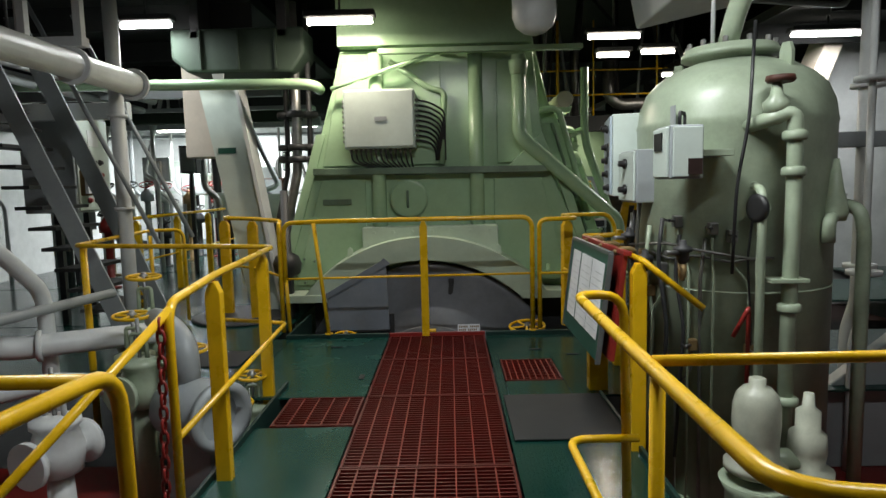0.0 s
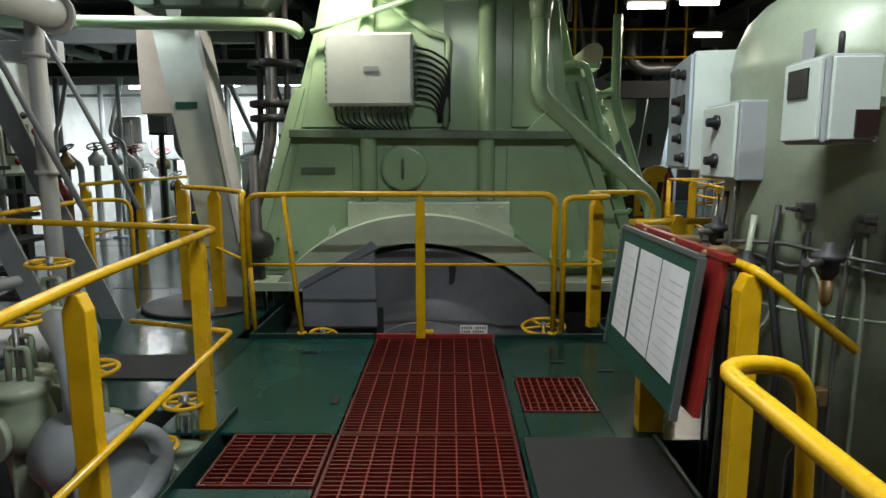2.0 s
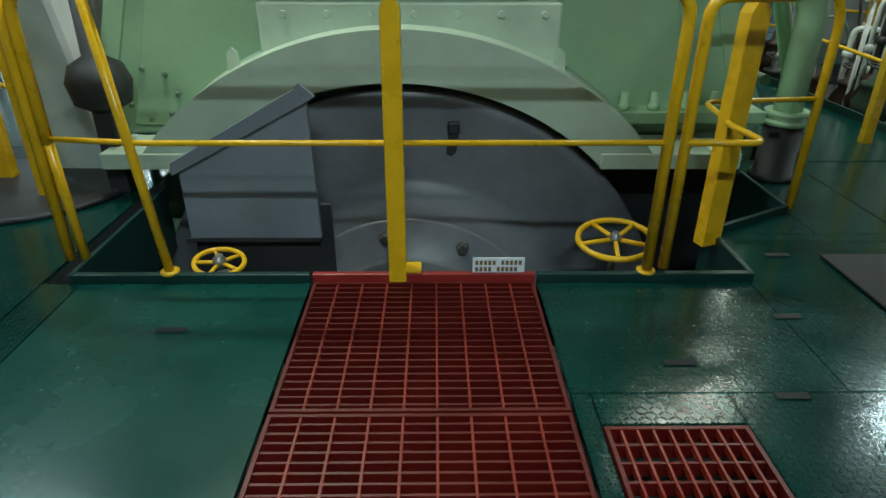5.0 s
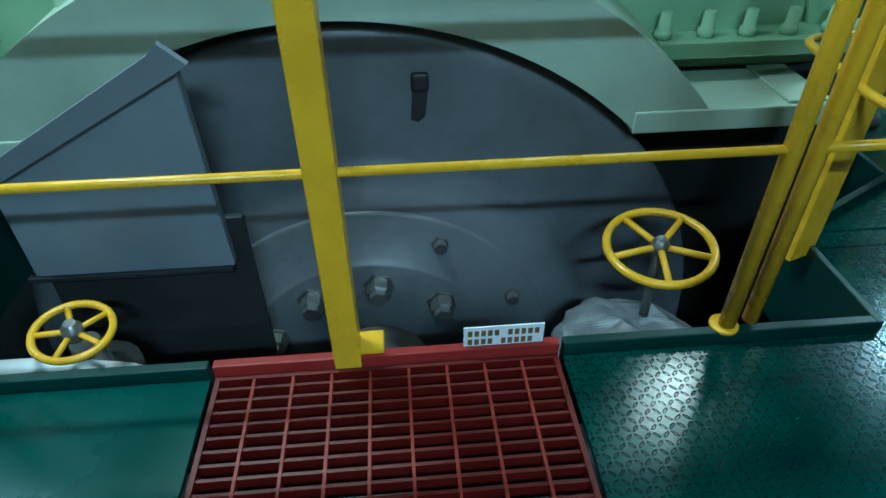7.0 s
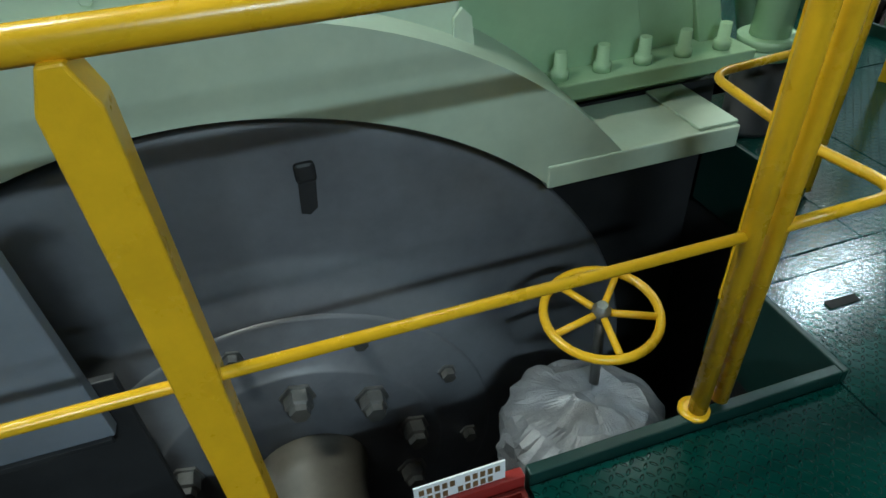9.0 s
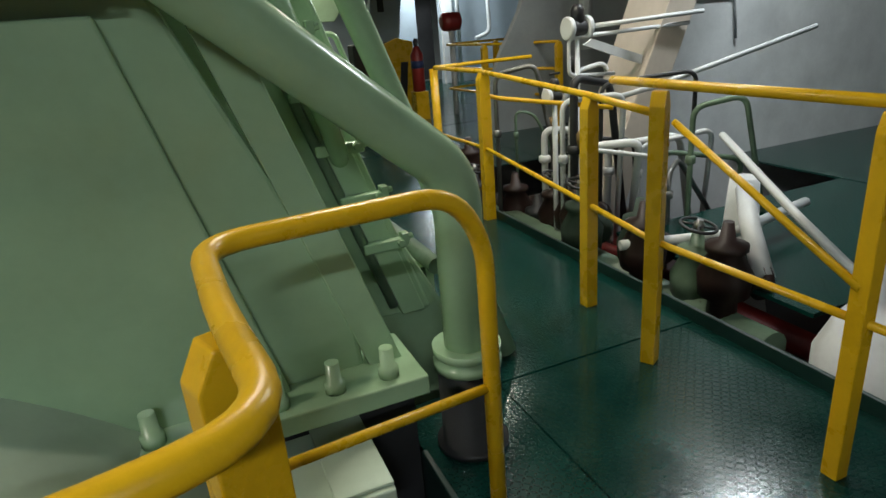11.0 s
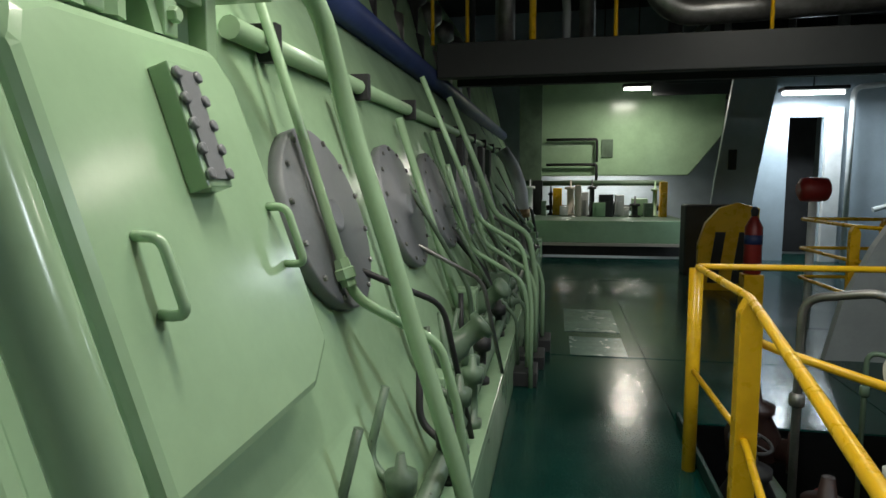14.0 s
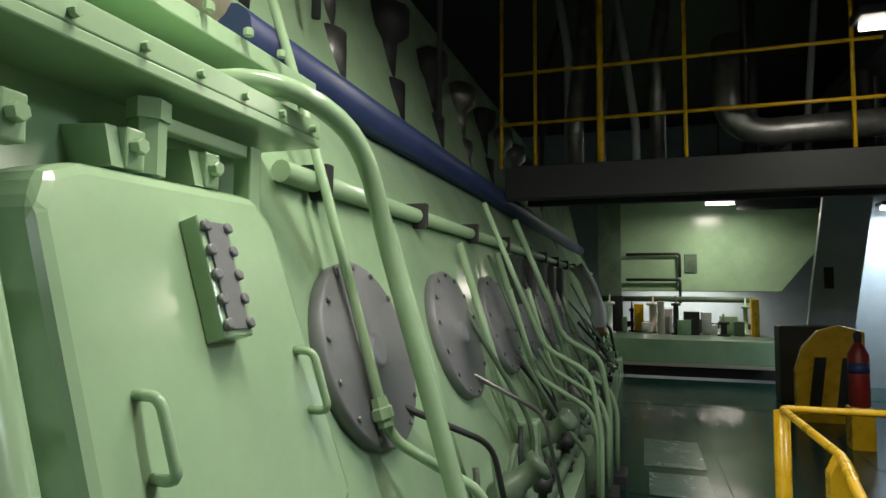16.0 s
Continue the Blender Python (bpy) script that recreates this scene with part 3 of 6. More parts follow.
prism(bm, [(-0.30, 0.36), (0.92, 0.36), (0.92, 0.80), (0.50, 1.0), (-0.05, 1.0), (-0.30, 0.80)], 7.38, 7.47, bevel=0.01)
part("gusset", bm, ENGINE, engine)
# bolted flanges along the casing's edges, with clamps
for outline, y0, y1 in (([(1.98, 0.30), (2.08, 0.30), (1.66, 1.62), (1.56, 1.62)], 7.44, 7.50),
                        ([(side_x(0.3) - 0.24, 0.30), (side_x(0.3) - 0.15, 0.30), (side_x(2.0) - 0.15, 2.0), (side_x(2.0) - 0.24, 2.0)], 7.90, 7.948),
                        ([(-1.40, 0.30), (-1.30, 0.30), (-0.80, 1.9), (-0.90, 1.9)], 7.44, 7.50)):
    part("flange", prism(B(), outline, y0, y1, bevel=0.004), ENGINE, engine)
for i in range(6):
    z = 0.60 + i * 0.183
    x = side_x(z) - 0.14
    bm = B()
    box(bm, x - 0.13, x + 0.035, 7.865, 7.90, z - 0.024, z + 0.014, 0.006)
    box(bm, x + 0.012, x + 0.04, 7.86, 7.90, z - 0.008, z + 0.032, 0.004)
    hexbolt(bm, (x + 0.005, 7.865, z), (0, -1, 0), 0.014, 0.02)
    hexbolt(bm, (x + 0.04, 7.88, z + 0.012), (1, 0, 0.2), 0.012, 0.018)
    part("clamp", bm, ENGINE, engine)
part("seam_pipe", tube(B(), [(side_x(0.35) - 0.26, 7.89, 0.35), (side_x(2.0) - 0.26, 7.89, 2.0)], 0.018, 8), ENGINE_DARK, engine)
# small bolts on the left front
for i in range(7):
    a = i * math.pi / 3.5
    part("bolt", hexbolt(B(), (-1.05 + 0.13 * math.cos(a), 7.42, 0.46 + 0.13 * math.sin(a)), (0, -1, 0), 0.014, 0.02), ENGINE_DARK, engine)
# bolted shoe above the flywheel guard
bm = B()
box(bm, -0.42, 0.98, 7.22, 7.47, 0.62, 0.92, 0.01)
for i in range(7):
    hexbolt(bm, (-0.30 + i * 0.2, 7.22, 0.87), (0, -1, 0), 0.018, 0.018)
part("bolted_shoe", bm, GUARD, engine, "pale green bolted shoe over the flywheel")
bm = B()
box(bm, 1.26, 2.08, 7.30, 7.60, 0.34, 0.40, 0.006)
for i in range(5):
    lathe(bm, (1.36 + i * 0.155, 7.36, 0.40), (0, 0, 1), [(0, 0.03), (0.03, 0.03), (0.03, 0.022), (0.09, 0.02)], 10)
box(bm, 1.26, 2.08, 7.50, 7.60, 0.1, 0.34, 0.006)
part("foundation_flange", bm, ENGINE, engine, "green bed plate flange with holding-down bolts")

# crankcase door box with its side, handles and plate
door = part("crankcase_door", prism(B(), [(8.10, 0.91), (8.66, 0.92), (8.80, 1.00), (8.75, 1.64), (8.69, 1.71), (8.20, 1.70), (8.13, 1.675), (8.10, 1.61)], 0.08, 0.34, "x", bevel=0.022), ENGINE, engine, "smooth glossy light green crankcase door with two handles")
for v in door.data.vertices:
    p = v.co + root_of(door).location
    v.co.x = (p.x - 0.34) + side_x(p.z) - 0.01 - root_of(door).location.x


def on_side(y, z, out=0.0):
    return (side_x(z) - 0.01 + out, y, z)


for y, z0, z1 in ((8.215, 1.19, 1.318), (8.70, 1.21, 1.345)):
    part("handle", tube(B(), [on_side(y, z1, 0.0), on_side(y, z1, 0.05), on_side(y, z0, 0.05), on_side(y, z0, 0.0)], 0.010, 8, 0.025), ENGINE, door)
tilt = Matrix.Translation(on_side(8.45, 1.50)) @ Matrix.Rotation(radians(-17.7), 4, "Y")
bm = box(B(), 0, 0.045, -0.045, 0.045, -0.125, 0.125, 0.004, tilt)
gauge = part("vent_box", bm, ENGINE, door, "green box with a grey perforated face")
bm = box(B(), 0.045, 0.05, -0.03, 0.03, -0.11, 0.11, 0.0, tilt)
for s in (-1, 1):
    for i in range(5):
        p = tilt @ Vector((0.047, s * 0.033, -0.1 + i * 0.05))
        lathe(bm, p, (1, 0, 0.32), [(0, 0.012), (0.008, 0.012), (0.01, 0.008)], 10)
part("face", bm, COVER, gauge, "grey face with a row of screws")
for y in (8.06, 8.30, 8.52):
    bm = B()
    prism(bm, [(1.78, 1.70), (1.97, 1.71), (1.95, 1.79), (1.78, 1.80)], y - 0.014, y + 0.014)
    box(bm, 1.93, 1.975, y + 0.014, y + 0.06, 1.71, 1.79, 0.005)
    hexbolt(bm, (1.975, y + 0.036, 1.755), (1, 0, 0), 0.017, 0.02)
    part("latch", bm, ENGINE, engine)
bm = B()
lathe(bm, (1.95, 8.39, 1.71), (0, 0, 1), [(0, 0.035), (0.11, 0.035), (0.11, 0.042), (0.15, 0.042), (0.155, 0.03)], 6, False)
box(bm, 1.92, 1.96, 8.38, 8.74, 1.81, 1.84, 0.004)
box(bm, 1.92, 1.97, 8.70, 8.745, 1.66, 1.84, 0.004)
part("door_dog", bm, ENGINE, engine)
# angle and ribs above the door
bm = B()
box(bm, 1.74, 2.02, 7.9, 8.95, 1.885, 1.91, 0.004)
box(bm, 1.99, 2.02, 7.9, 8.95, 1.91, 1.96, 0.004)
box(bm, 1.70, 1.86, 7.9, 9.2, 2.12, 2.17, 0.004)
for i in range(7):
    hexbolt(bm, (1.88, 8.0 + i * 0.16, 2.17), (0, 0, 1), 0.014, 0.02)
    hexbolt(bm, (2.02, 8.0 + i * 0.15, 1.93), (1, 0, 0), 0.010, 0.014)
part("angle_ledge", bm, ENGINE, engine)
part("oil_pipe", tube(B(), [(1.80, 7.9, 2.26), (1.80, 8.72, 2.26)], 0.09, 16), CREAM, engine, "cream stained pipe over the doors")
# relief covers and ribs along the side
n = 0
for y in (9.27, 10.27, 11.20, 12.10, 13.0, 13.9):
    z, r = 1.27, 0.31
    axis = Vector((1, 0, 0.32)).normalized()
    c = Vector(on_side(y, z, -0.13))
    bm = lathe(B(), c, axis, [(0, r), (0.05, r), (0.056, r - 0.01), (0.058, 0.06), (0.075, 0.055), (0.078, 0.04)], 36)
    up = Vector((-0.32, 0, 1)).normalized()
    cover = part("relief_cover", bm, COVER, engine, "grey round explosion relief cover ringed with bolts")
    bm = B()
    for i in range(14):
        a = i * 2 * math.pi / 14
        hexbolt(bm, c + axis * 0.054 + (r - 0.025) * (math.cos(a) * up + math.sin(a) * Vector((0, 1, 0))), axis, 0.010, 0.012)
    tagged(part("bolt_ring", bm, STEEL, cover), kind="stuff")
    bm = B()
    a, b = Vector(on_side(y + 0.45, 0.6, -0.07)), Vector(on_side(y + 0.45, 1.75, -0.07))
    tube(bm, [a, b], 0.022, 8)
    part("side_pipe", bm, ENGINE, engine)
part("camshaft_rail", tube(B(), [(1.86, 9.0, 1.84), (1.86, 20.4, 1.84)], 0.035, 10), ENGINE, engine)
for i in range(9):
    part("rail_bracket", box(B(), 1.78, 1.91, 9.2 + i * 0.95, 9.24 + i * 0.95, 1.78, 1.90, 0.004), DARK, engine)
# the tray's shade is in its near-black colour
part("upper_tray", box(B(), 1.3, 1.58, 9.1, 20.4, 2.30, 2.45, 0.02), SHADE_BLACK, engine, "tray over the crankcase, its shade painted in near-black")
part("blue_pipe", tube(B(), [(1.66, 9.0, 2.30), (1.66, 20.0, 2.30)], 0.085, 16), BLUE, engine, "dark blue lagged pipe")
# lower side: ledge with pipes and small valves
bm = B()
box(bm, 2.30, 2.50, 8.3, 20.0, 0.30, 0.34, 0.004)
box(bm, 2.46, 2.50, 8.3, 20.0, -0.3, 0.30, 0.004)
part("bed_ledge", bm, ENGINE, engine)
part("drain_pipe", tube(B(), [(2.40, 8.0, 0.42), (2.40, 20.0, 0.42)], 0.035, 10), ENGINE_DARK, engine)
rng = random.Random(4)
for i in range(26):
    y = 8.75 + i * 0.3 + rng.uniform(-0.08, 0.08)
    x = 2.40 + rng.uniform(-0.05, 0.04)
    bm = B()
    h = rng.uniform(0.10, 0.22)
    lathe(bm, (x, y, 0.34), (0, 0, 1), [(0, 0.04), (0.03, 0.04), (0.03, 0.022), (h, 0.022), (h, 0.045), (h + 0.06, 0.05), (h + 0.07, 0.02), (h + 0.12, 0.012)], 10)
    tube(bm, [(x, y, 0.34 + h), (x - 0.12, y + 0.06, 0.40 + h), (side_x(0.6 + h) - 0.02, y + 0.1, 0.62 + h)], 0.014, 8)
    part("drain_valve", bm, rng.choice([ENGINE, ENGINE_DARK, ENGINE_DARK, STEEL, DARK]), engine)

# crowded small gear low on the far half of the side
rng = random.Random(44)
for i in range(34):
    y = 9.7 + i * 0.24 + rng.uniform(-0.1, 0.1)
    x = 2.30 + rng.uniform(-0.04, 0.12)
    bm = B()
    kind_ = i % 4
    if kind_ == 0:
        tube(bm, [(side_x(1.1) - 0.10, y - 0.3, 1.1), (x, y, rng.uniform(0.75, 0.95)), (x + 0.1, y + 0.1, 0.34)], rng.choice([0.012, 0.018, 0.024]), 8, 0.08)
    elif kind_ == 1:
        box(bm, x - 0.16, x + 0.06, y - 0.07, y + 0.07, 0.34, rng.uniform(0.55, 0.8), 0.012)
        lathe(bm, (x + 0.06, y, 0.5), (1, 0, 0.2), [(0, 0.05), (0.03, 0.05), (0.035, 0.025), (0.08, 0.02)], 10)
    elif kind_ == 2:
        lathe(bm, (x - 0.08, y, 0.62), (0.6, rng.uniform(-0.6, 0.6), 0.5), [(-0.12, 0.03), (-0.1, 0.06), (0.05, 0.07), (0.08, 0.05), (0.16, 0.05), (0.17, 0.07), (0.20, 0.07), (0.21, 0.03)], 12)
        tube(bm, [(x - 0.08, y, 0.62), (x - 0.08, y, 0.34)], 0.03, 8)
    else:
        tube(bm, [(side_x(1.6) - 0.12, y, rng.uniform(1.4, 1.75)), (side_x(1.2) - 0.04, y + 0.05, 1.2), (side_x(0.8) + 0.02, y + 0.25, 0.8), (x, y + 0.3, 0.34)], rng.choice([0.010, 0.014]), 8, 0.1)
    part(("bent_pipe", "valve_block", "drain_cock", "sensor_pipe")[kind_], bm, rng.choice([ENGINE, ENGINE_DARK, ENGINE_DARK, DARK, STEEL]), engine)
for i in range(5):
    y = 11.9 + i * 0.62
    part("indicator_block", box(B(), 1.84, 2.02, y - 0.11, y + 0.11, 0.95, 1.75, 0.02), DARK if i % 2 else DARK_GREEN, engine, "dark indicator gear block")
# bent green pipes standing free of the side
bm = tube(B(), [(1.72, 8.62, 1.98), (2.02, 8.72, 2.02), (2.13, 8.98, 1.93), (2.165, 9.12, 1.60), (2.28, 9.15, 1.20), (2.39, 9.18, 0.80), (2.50, 9.21, 0.42), (2.57, 9.23, 0.02)], 0.030, 14, 0.14)
solid("oil_pipe", bm, ENGINE, "bent light green oil pipe running down the engine side", "pipe", group="engine pipes")
pipe = thing("oil_pipe", (2.3, 9.2, 0.02), "thin light green pipe with a union, beside the doors", "pipe", "engine pipes")
part("pipe", tube(B(), [(1.70, 9.15, 2.5), (1.86, 9.165, 2.0), (1.99, 9.155, 1.60), (2.13, 9.15, 1.14), (2.16, 9.17, 1.04), (2.40, 9.33, 0.86), (2.46, 9.36, 0.62), (2.52, 9.38, 0.02)], 0.017, 12, 0.06), ENGINE, pipe)
part("union_nut", lathe(B(), (2.122, 9.15, 1.165), (0.13, 0, -0.4), [(0, 0.024), (0.03, 0.028), (0.035, 0.034), (0.065, 0.034), (0.07, 0.026), (0.09, 0.026)], 6, False), ENGINE, pipe)
solid("oil_pipe", tube(B(), [(2.02, 7.93, 2.6), (2.02, 7.93, 1.80), (2.23, 7.92, 1.20), (2.37, 7.91, 0.80), (2.64, 7.90, 0.02)], 0.044, 18, 0.16), ENGINE, "thick light green pipe beside the crankcase door", "pipe", group="engine pipes")
for i in range(2):
    y = 10.9 + i * 0.9
    solid("oil_pipe", tube(B(), [(2.0, y, 2.0), (2.2, y + 0.05, 1.5), (2.30, y + 0.3, 1.15), (2.56, y + 0.5, 0.98), (2.62, y + 0.55, 0.6), (2.62, y + 0.55, 0.0)], 0.016 + 0.006 * (i % 2), 8, 0.1), ENGINE, "thin green pipe leaving the engine side", "pipe", group="engine pipes")

# diagonal green pipe at the engine front, down to the floor
pipe = thing("vent_pipe", (2.2, 7.56, 0.0), "light green vent pipe with a bend, down to the floor", "pipe", "engine pipes")
part("pipe", tube(B(), [(1.21, 7.26, 2.62), (1.21, 7.26, 1.82), (2.27, 7.45, 0.92), (2.27, 7.46, 0.0)], 0.072, 20, 0.10), ENGINE, pipe)
part("flange", lathe(B(), (1.21, 7.26, 2.42), (0, 0, 1), [(0, 0.07), (0.02, 0.085), (0.14, 0.10), (0.16, 0.085)], 20), ENGINE, pipe)
part("flange", lathe(B(), (2.27, 7.46, 0.30), (0, 0, 1), [(0, 0.11), (0.025, 0.11), (0.027, 0.07), (0.05, 0.11), (0.075, 0.11)], 20), ENGINE, pipe)
part("stub", lathe(B(), (2.27, 7.46, 0.002), (0, 0, 1), [(0, 0.12), (0.02, 0.12), (0.02, 0.10), (0.30, 0.10)], 20), DARK, pipe, "dark pipe stub at the floor")
solid("vent_pipe", tube(B(), [(1.40, 7.99, 1.98), (1.50, 7.78, 2.14), (1.70, 7.76, 2.15), (1.94, 7.80, 1.30), (2.04, 7.86, 0.95), (2.06, 7.96, 0.9)], 0.032, 14, 0.10), ENGINE, "slim bent green pipe on the engine front", "pipe", group="engine pipes")

# junction box with cables
jb = thing("junction_box", (-0.19, 7.3, 1.70), "pale green steel junction box with cable glands, on the engine", "junction box")
part("body", box(B(), -0.55, 0.16, 7.12, 7.44, 1.72, 2.30, 0.012), PALE_BOX, jb)
part("lid", box(B(), -0.535, 0.145, 7.10, 7.119, 1.735, 2.285, 0.006), PALE_BOX, jb)
part("label_plate", box(B(), -0.24, -0.12, 7.094, 7.0995, 1.99, 2.03), GREY, jb, "small grey engraved plate")
for k in range(13):
    x = -0.50 + k * 0.05
    gl = part("cable_gland", lathe(B(), (x, 7.22, 1.72), (0, 0, -1), [(0, 0.016), (0.03, 0.016), (0.03, 0.012), (0.05, 0.010)], 8), STEEL, jb)
    part("cable", tube(B(), [(x, 7.22, 1.68), (x + 0.01, 7.23, 1.60), (x * 0.7 + 0.05, 7.36, 1.52), (x * 0.5 + 0.2, 7.40, 1.46)], 0.009, 6, 0.05), DARK, jb)
for k in range(9):
    z = 1.80 + k * 0.05
    part("cable_gland", lathe(B(), (0.16, 7.24, z), (1, 0, 0), [(0, 0.016), (0.03, 0.016), (0.03, 0.010)], 8), STEEL, jb)
    part("cable", tube(B(), [(0.18, 7.24, z), (0.30, 7.26, z - 0.02), (0.36 + 0.012 * k, 7.36, z - 0.1), (0.36 + 0.012 * k, 7.40, 1.6)], 0.010, 6, 0.06), DARK, jb)
    part("cable_gland", lathe(B(), (-0.55, 7.24, z), (-1, 0, 0), [(0, 0.016), (0.03, 0.016), (0.03, 0.010)], 8), STEEL, jb)

# ---- flywheel, its guard and the shaft ----
CX, CZ = 0.25, -0.84
wheel = thing("flywheel", (CX, 7.2, -1.6), "large dark grey steel flywheel, dusty, with a bolted hub", "flywheel")
part("rim", lathe(B(), (CX, 7.40, CZ), (0, -1, 0), [(0, 1.36), (0.20, 1.38), (0.215, 1.365), (0.22, 1.30), (0.222, 0.94), (0.235, 0.91), (0.30, 0.79), (0.305, 0.60)], 96), FLYWHEEL, wheel)
hub = part("hub", lathe(B(), (CX, 7.12, CZ), (0, -1, 0), [(0, 0.75), (0.03, 0.745), (0.036, 0.735), (0.038, 0.54), (0.06, 0.53), (0.066, 0.52), (0.068, 0.28)], 72), FLYWHEEL, wheel)
for i in range(10):
    a = radians(12 + i * 36)
    part("hub_bolt", lathe(B(), (CX + 0.43 * math.cos(a), 7.055, CZ + 0.43 * math.sin(a)), (0, -1, 0), [(0, 0.062), (0.012, 0.062), (0.012, 0.048), (0.06, 0.048), (0.066, 0.036), (0.09, 0.034)], 6, False), STEEL, hub)
for i in range(10):
    a = radians(28 + i * 36)
    part("small_bolt", lathe(B(), (CX + 0.655 * math.cos(a), 7.085, CZ + 0.655 * math.sin(a)), (0, -1, 0), [(0, 0.036), (0.01, 0.036), (0.01, 0.026), (0.04, 0.026)], 6, False), STEEL, hub)
part("pointer_hole", box(B(), CX + 0.205, CX + 0.265, 7.165, 7.182, 0.32, 0.385, 0.012), DARK, wheel, "dark square hole with a streak of grease")
solid("propeller_shaft", lathe(B(), (CX + 0.02, 7.052, CZ), (0, -1, 0), [(0, 0.21), (0.1, 0.19), (0.14, 0.18), (4.0, 0.18)], 40), GREASE, "dull grease-coated shaft running under the grating", "shaft")

part("grease_streak", prism(B(), [(CX + 0.20, 0.22), (CX + 0.225, 0.21), (CX + 0.25, 0.23), (CX + 0.262, 0.33), (CX + 0.21, 0.33)], 7.172, 7.1795), DARK, wheel, "dark run of grease below the hole")
guard = thing("flywheel_guard", (0.25, 7.3, 0.0), "pale green sheet steel guard arched over the flywheel", "guard")
def arc(cx, cz, r, a0, a1, n):
    return [(cx + r * math.cos(radians(a0 + (a1 - a0) * i / n)), cz + r * math.sin(radians(a0 + (a1 - a0) * i / n))) for i in range(n + 1)]


bm = B()
lo = [bm.verts.new((x, 7.09, z)) for x, z in arc(0.20, -0.87, 1.455, 134.5, 45.5, 40)]
mid = [bm.verts.new((x, 7.09, z)) for x, z in arc(0.22, -0.80, 1.62, 139.6, 40.4, 40)]
hi = [bm.verts.new((x, 7.46, z)) for x, z in arc(0.22, -0.80, 1.64, 140, 40, 40)]
back = [bm.verts.new((x, 7.46, z)) for x, z in arc(0.20, -0.87, 1.455, 134.5, 45.5, 40)]
rows = [lo, mid, hi, back, lo]
for a, b in zip(rows, rows[1:]):
    for i in range(40):
        f = bm.faces.new((a[i], a[i + 1], b[i + 1], b[i]))
        f.smooth = True
bm.faces.new((lo[0], mid[0], hi[0], back[0]))
bm.faces.new((lo[-1], back[-1], hi[-1], mid[-1]))
bmesh.ops.recalc_face_normals(bm, faces=bm.faces)
arch = part("arch", bm, GUARD, guard)
arch.data.set_sharp_from_angle(angle=radians(35))
part("foot", box(B(), 1.20, 1.89, 7.085, 7.42, 0.17, 0.25, 0.006), GUARD, guard)
part("foot", box(B(), -1.22, -0.78, 7.085, 7.42, 0.17, 0.25, 0.006), GUARD, guard)
part("end_flange", box(B(), 1.74, 1.89, 7.10, 7.42, 0.252, 0.262, 0.003), GUARD, guard)
for x in (-0.55, 0.98):
    part("lifting_lug", prism(B(), [(x - 0.03, 0.62), (x + 0.03, 0.62), (x + 0.025, 0.70), (x, 0.725), (x - 0.025, 0.70)], 7.20, 7.215), GUARD, guard)

side_box = thing("gear_housing", (-0.45, 6.95, -0.2), "blue-grey sheet steel housing of the turning gear", "housing")
part("body", prism(B(), [(-0.72, -0.05), (-0.125, -0.05), (-0.14, 0.60), (-0.19, 0.61), (-0.72, 0.31)], 6.77, 6.81, bevel=0.004), HOUSING, side_box)
# dark sheet standing in for the shade below and behind the housing
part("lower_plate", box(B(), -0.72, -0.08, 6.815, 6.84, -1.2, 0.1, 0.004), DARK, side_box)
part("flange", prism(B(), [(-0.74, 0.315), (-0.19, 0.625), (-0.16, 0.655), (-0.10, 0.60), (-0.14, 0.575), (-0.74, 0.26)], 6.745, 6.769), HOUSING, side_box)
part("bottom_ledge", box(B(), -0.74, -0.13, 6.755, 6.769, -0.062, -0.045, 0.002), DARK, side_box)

sign = thing("sign_plate", (0.635, 6.29, 0.035), "small weathered white metal plate with worn lettering", "sign")
part("plate", box(B(), 0.535, 0.733, 6.285, 6.289, 0.036, 0.098), PAPER, sign)
bm = B()
for j, z in enumerate((0.078, 0.050)):
    for i in range(11):
        if (i + j) % 6 == 5:
            continue
        box(bm, 0.545 + i * 0.0165, 0.556 + i * 0.0165, 6.2835, 6.2848, z - 0.009, z + 0.009)
part("worn_lettering", bm, BRASS, sign)


# ---- valves with handwheels ----
def handwheel(parent, c, r, spokes=5, tilt=(0, 0, 1), mat=None, tubr=0.012):
    """A spoked handwheel, centred on c."""
    ax = Vector(tilt).normalized()
    u = ax.orthogonal().normalized()
    v = ax.cross(u)
    c = Vector(c)
    bm = B()
    tube(bm, [c + r * (math.cos(i * math.pi / 16) * u + math.sin(i * math.pi / 16) * v) for i in range(32)], tubr, 8, closed=True)
    for i in range(spokes):
        a = i * 2 * math.pi / spokes
        tube(bm, [c, c + (r - tubr * 0.5) * (math.cos(a) * u + math.sin(a) * v)], tubr * 0.8, 6)
    w = part("handwheel", bm, mat or YELLOW, parent)
    part("wheel_nut", lathe(B(), c - ax * 0.02, ax, [(0, 0.028), (0.035, 0.028), (0.04, 0.018), (0.055, 0.016)], 12), STEEL, w)
    return w


v = thing("bilge_valve", (1.2, 6.6, -0.9), "foil-lagged valve with a yellow handwheel, in the pit", "valve", "pit valves")
bm = lathe(B(), (1.14, 6.60, -0.95), (0, 0.05, 1), [(0, 0.25)] + [(0.03 * k, 0.25) for k in range(1, 19)] + [(0.56, 0.245), (0.585, 0.22), (0.61, 0.18), (0.635, 0.13), (0.65, 0.08), (0.66, 0.03)], 64, False)
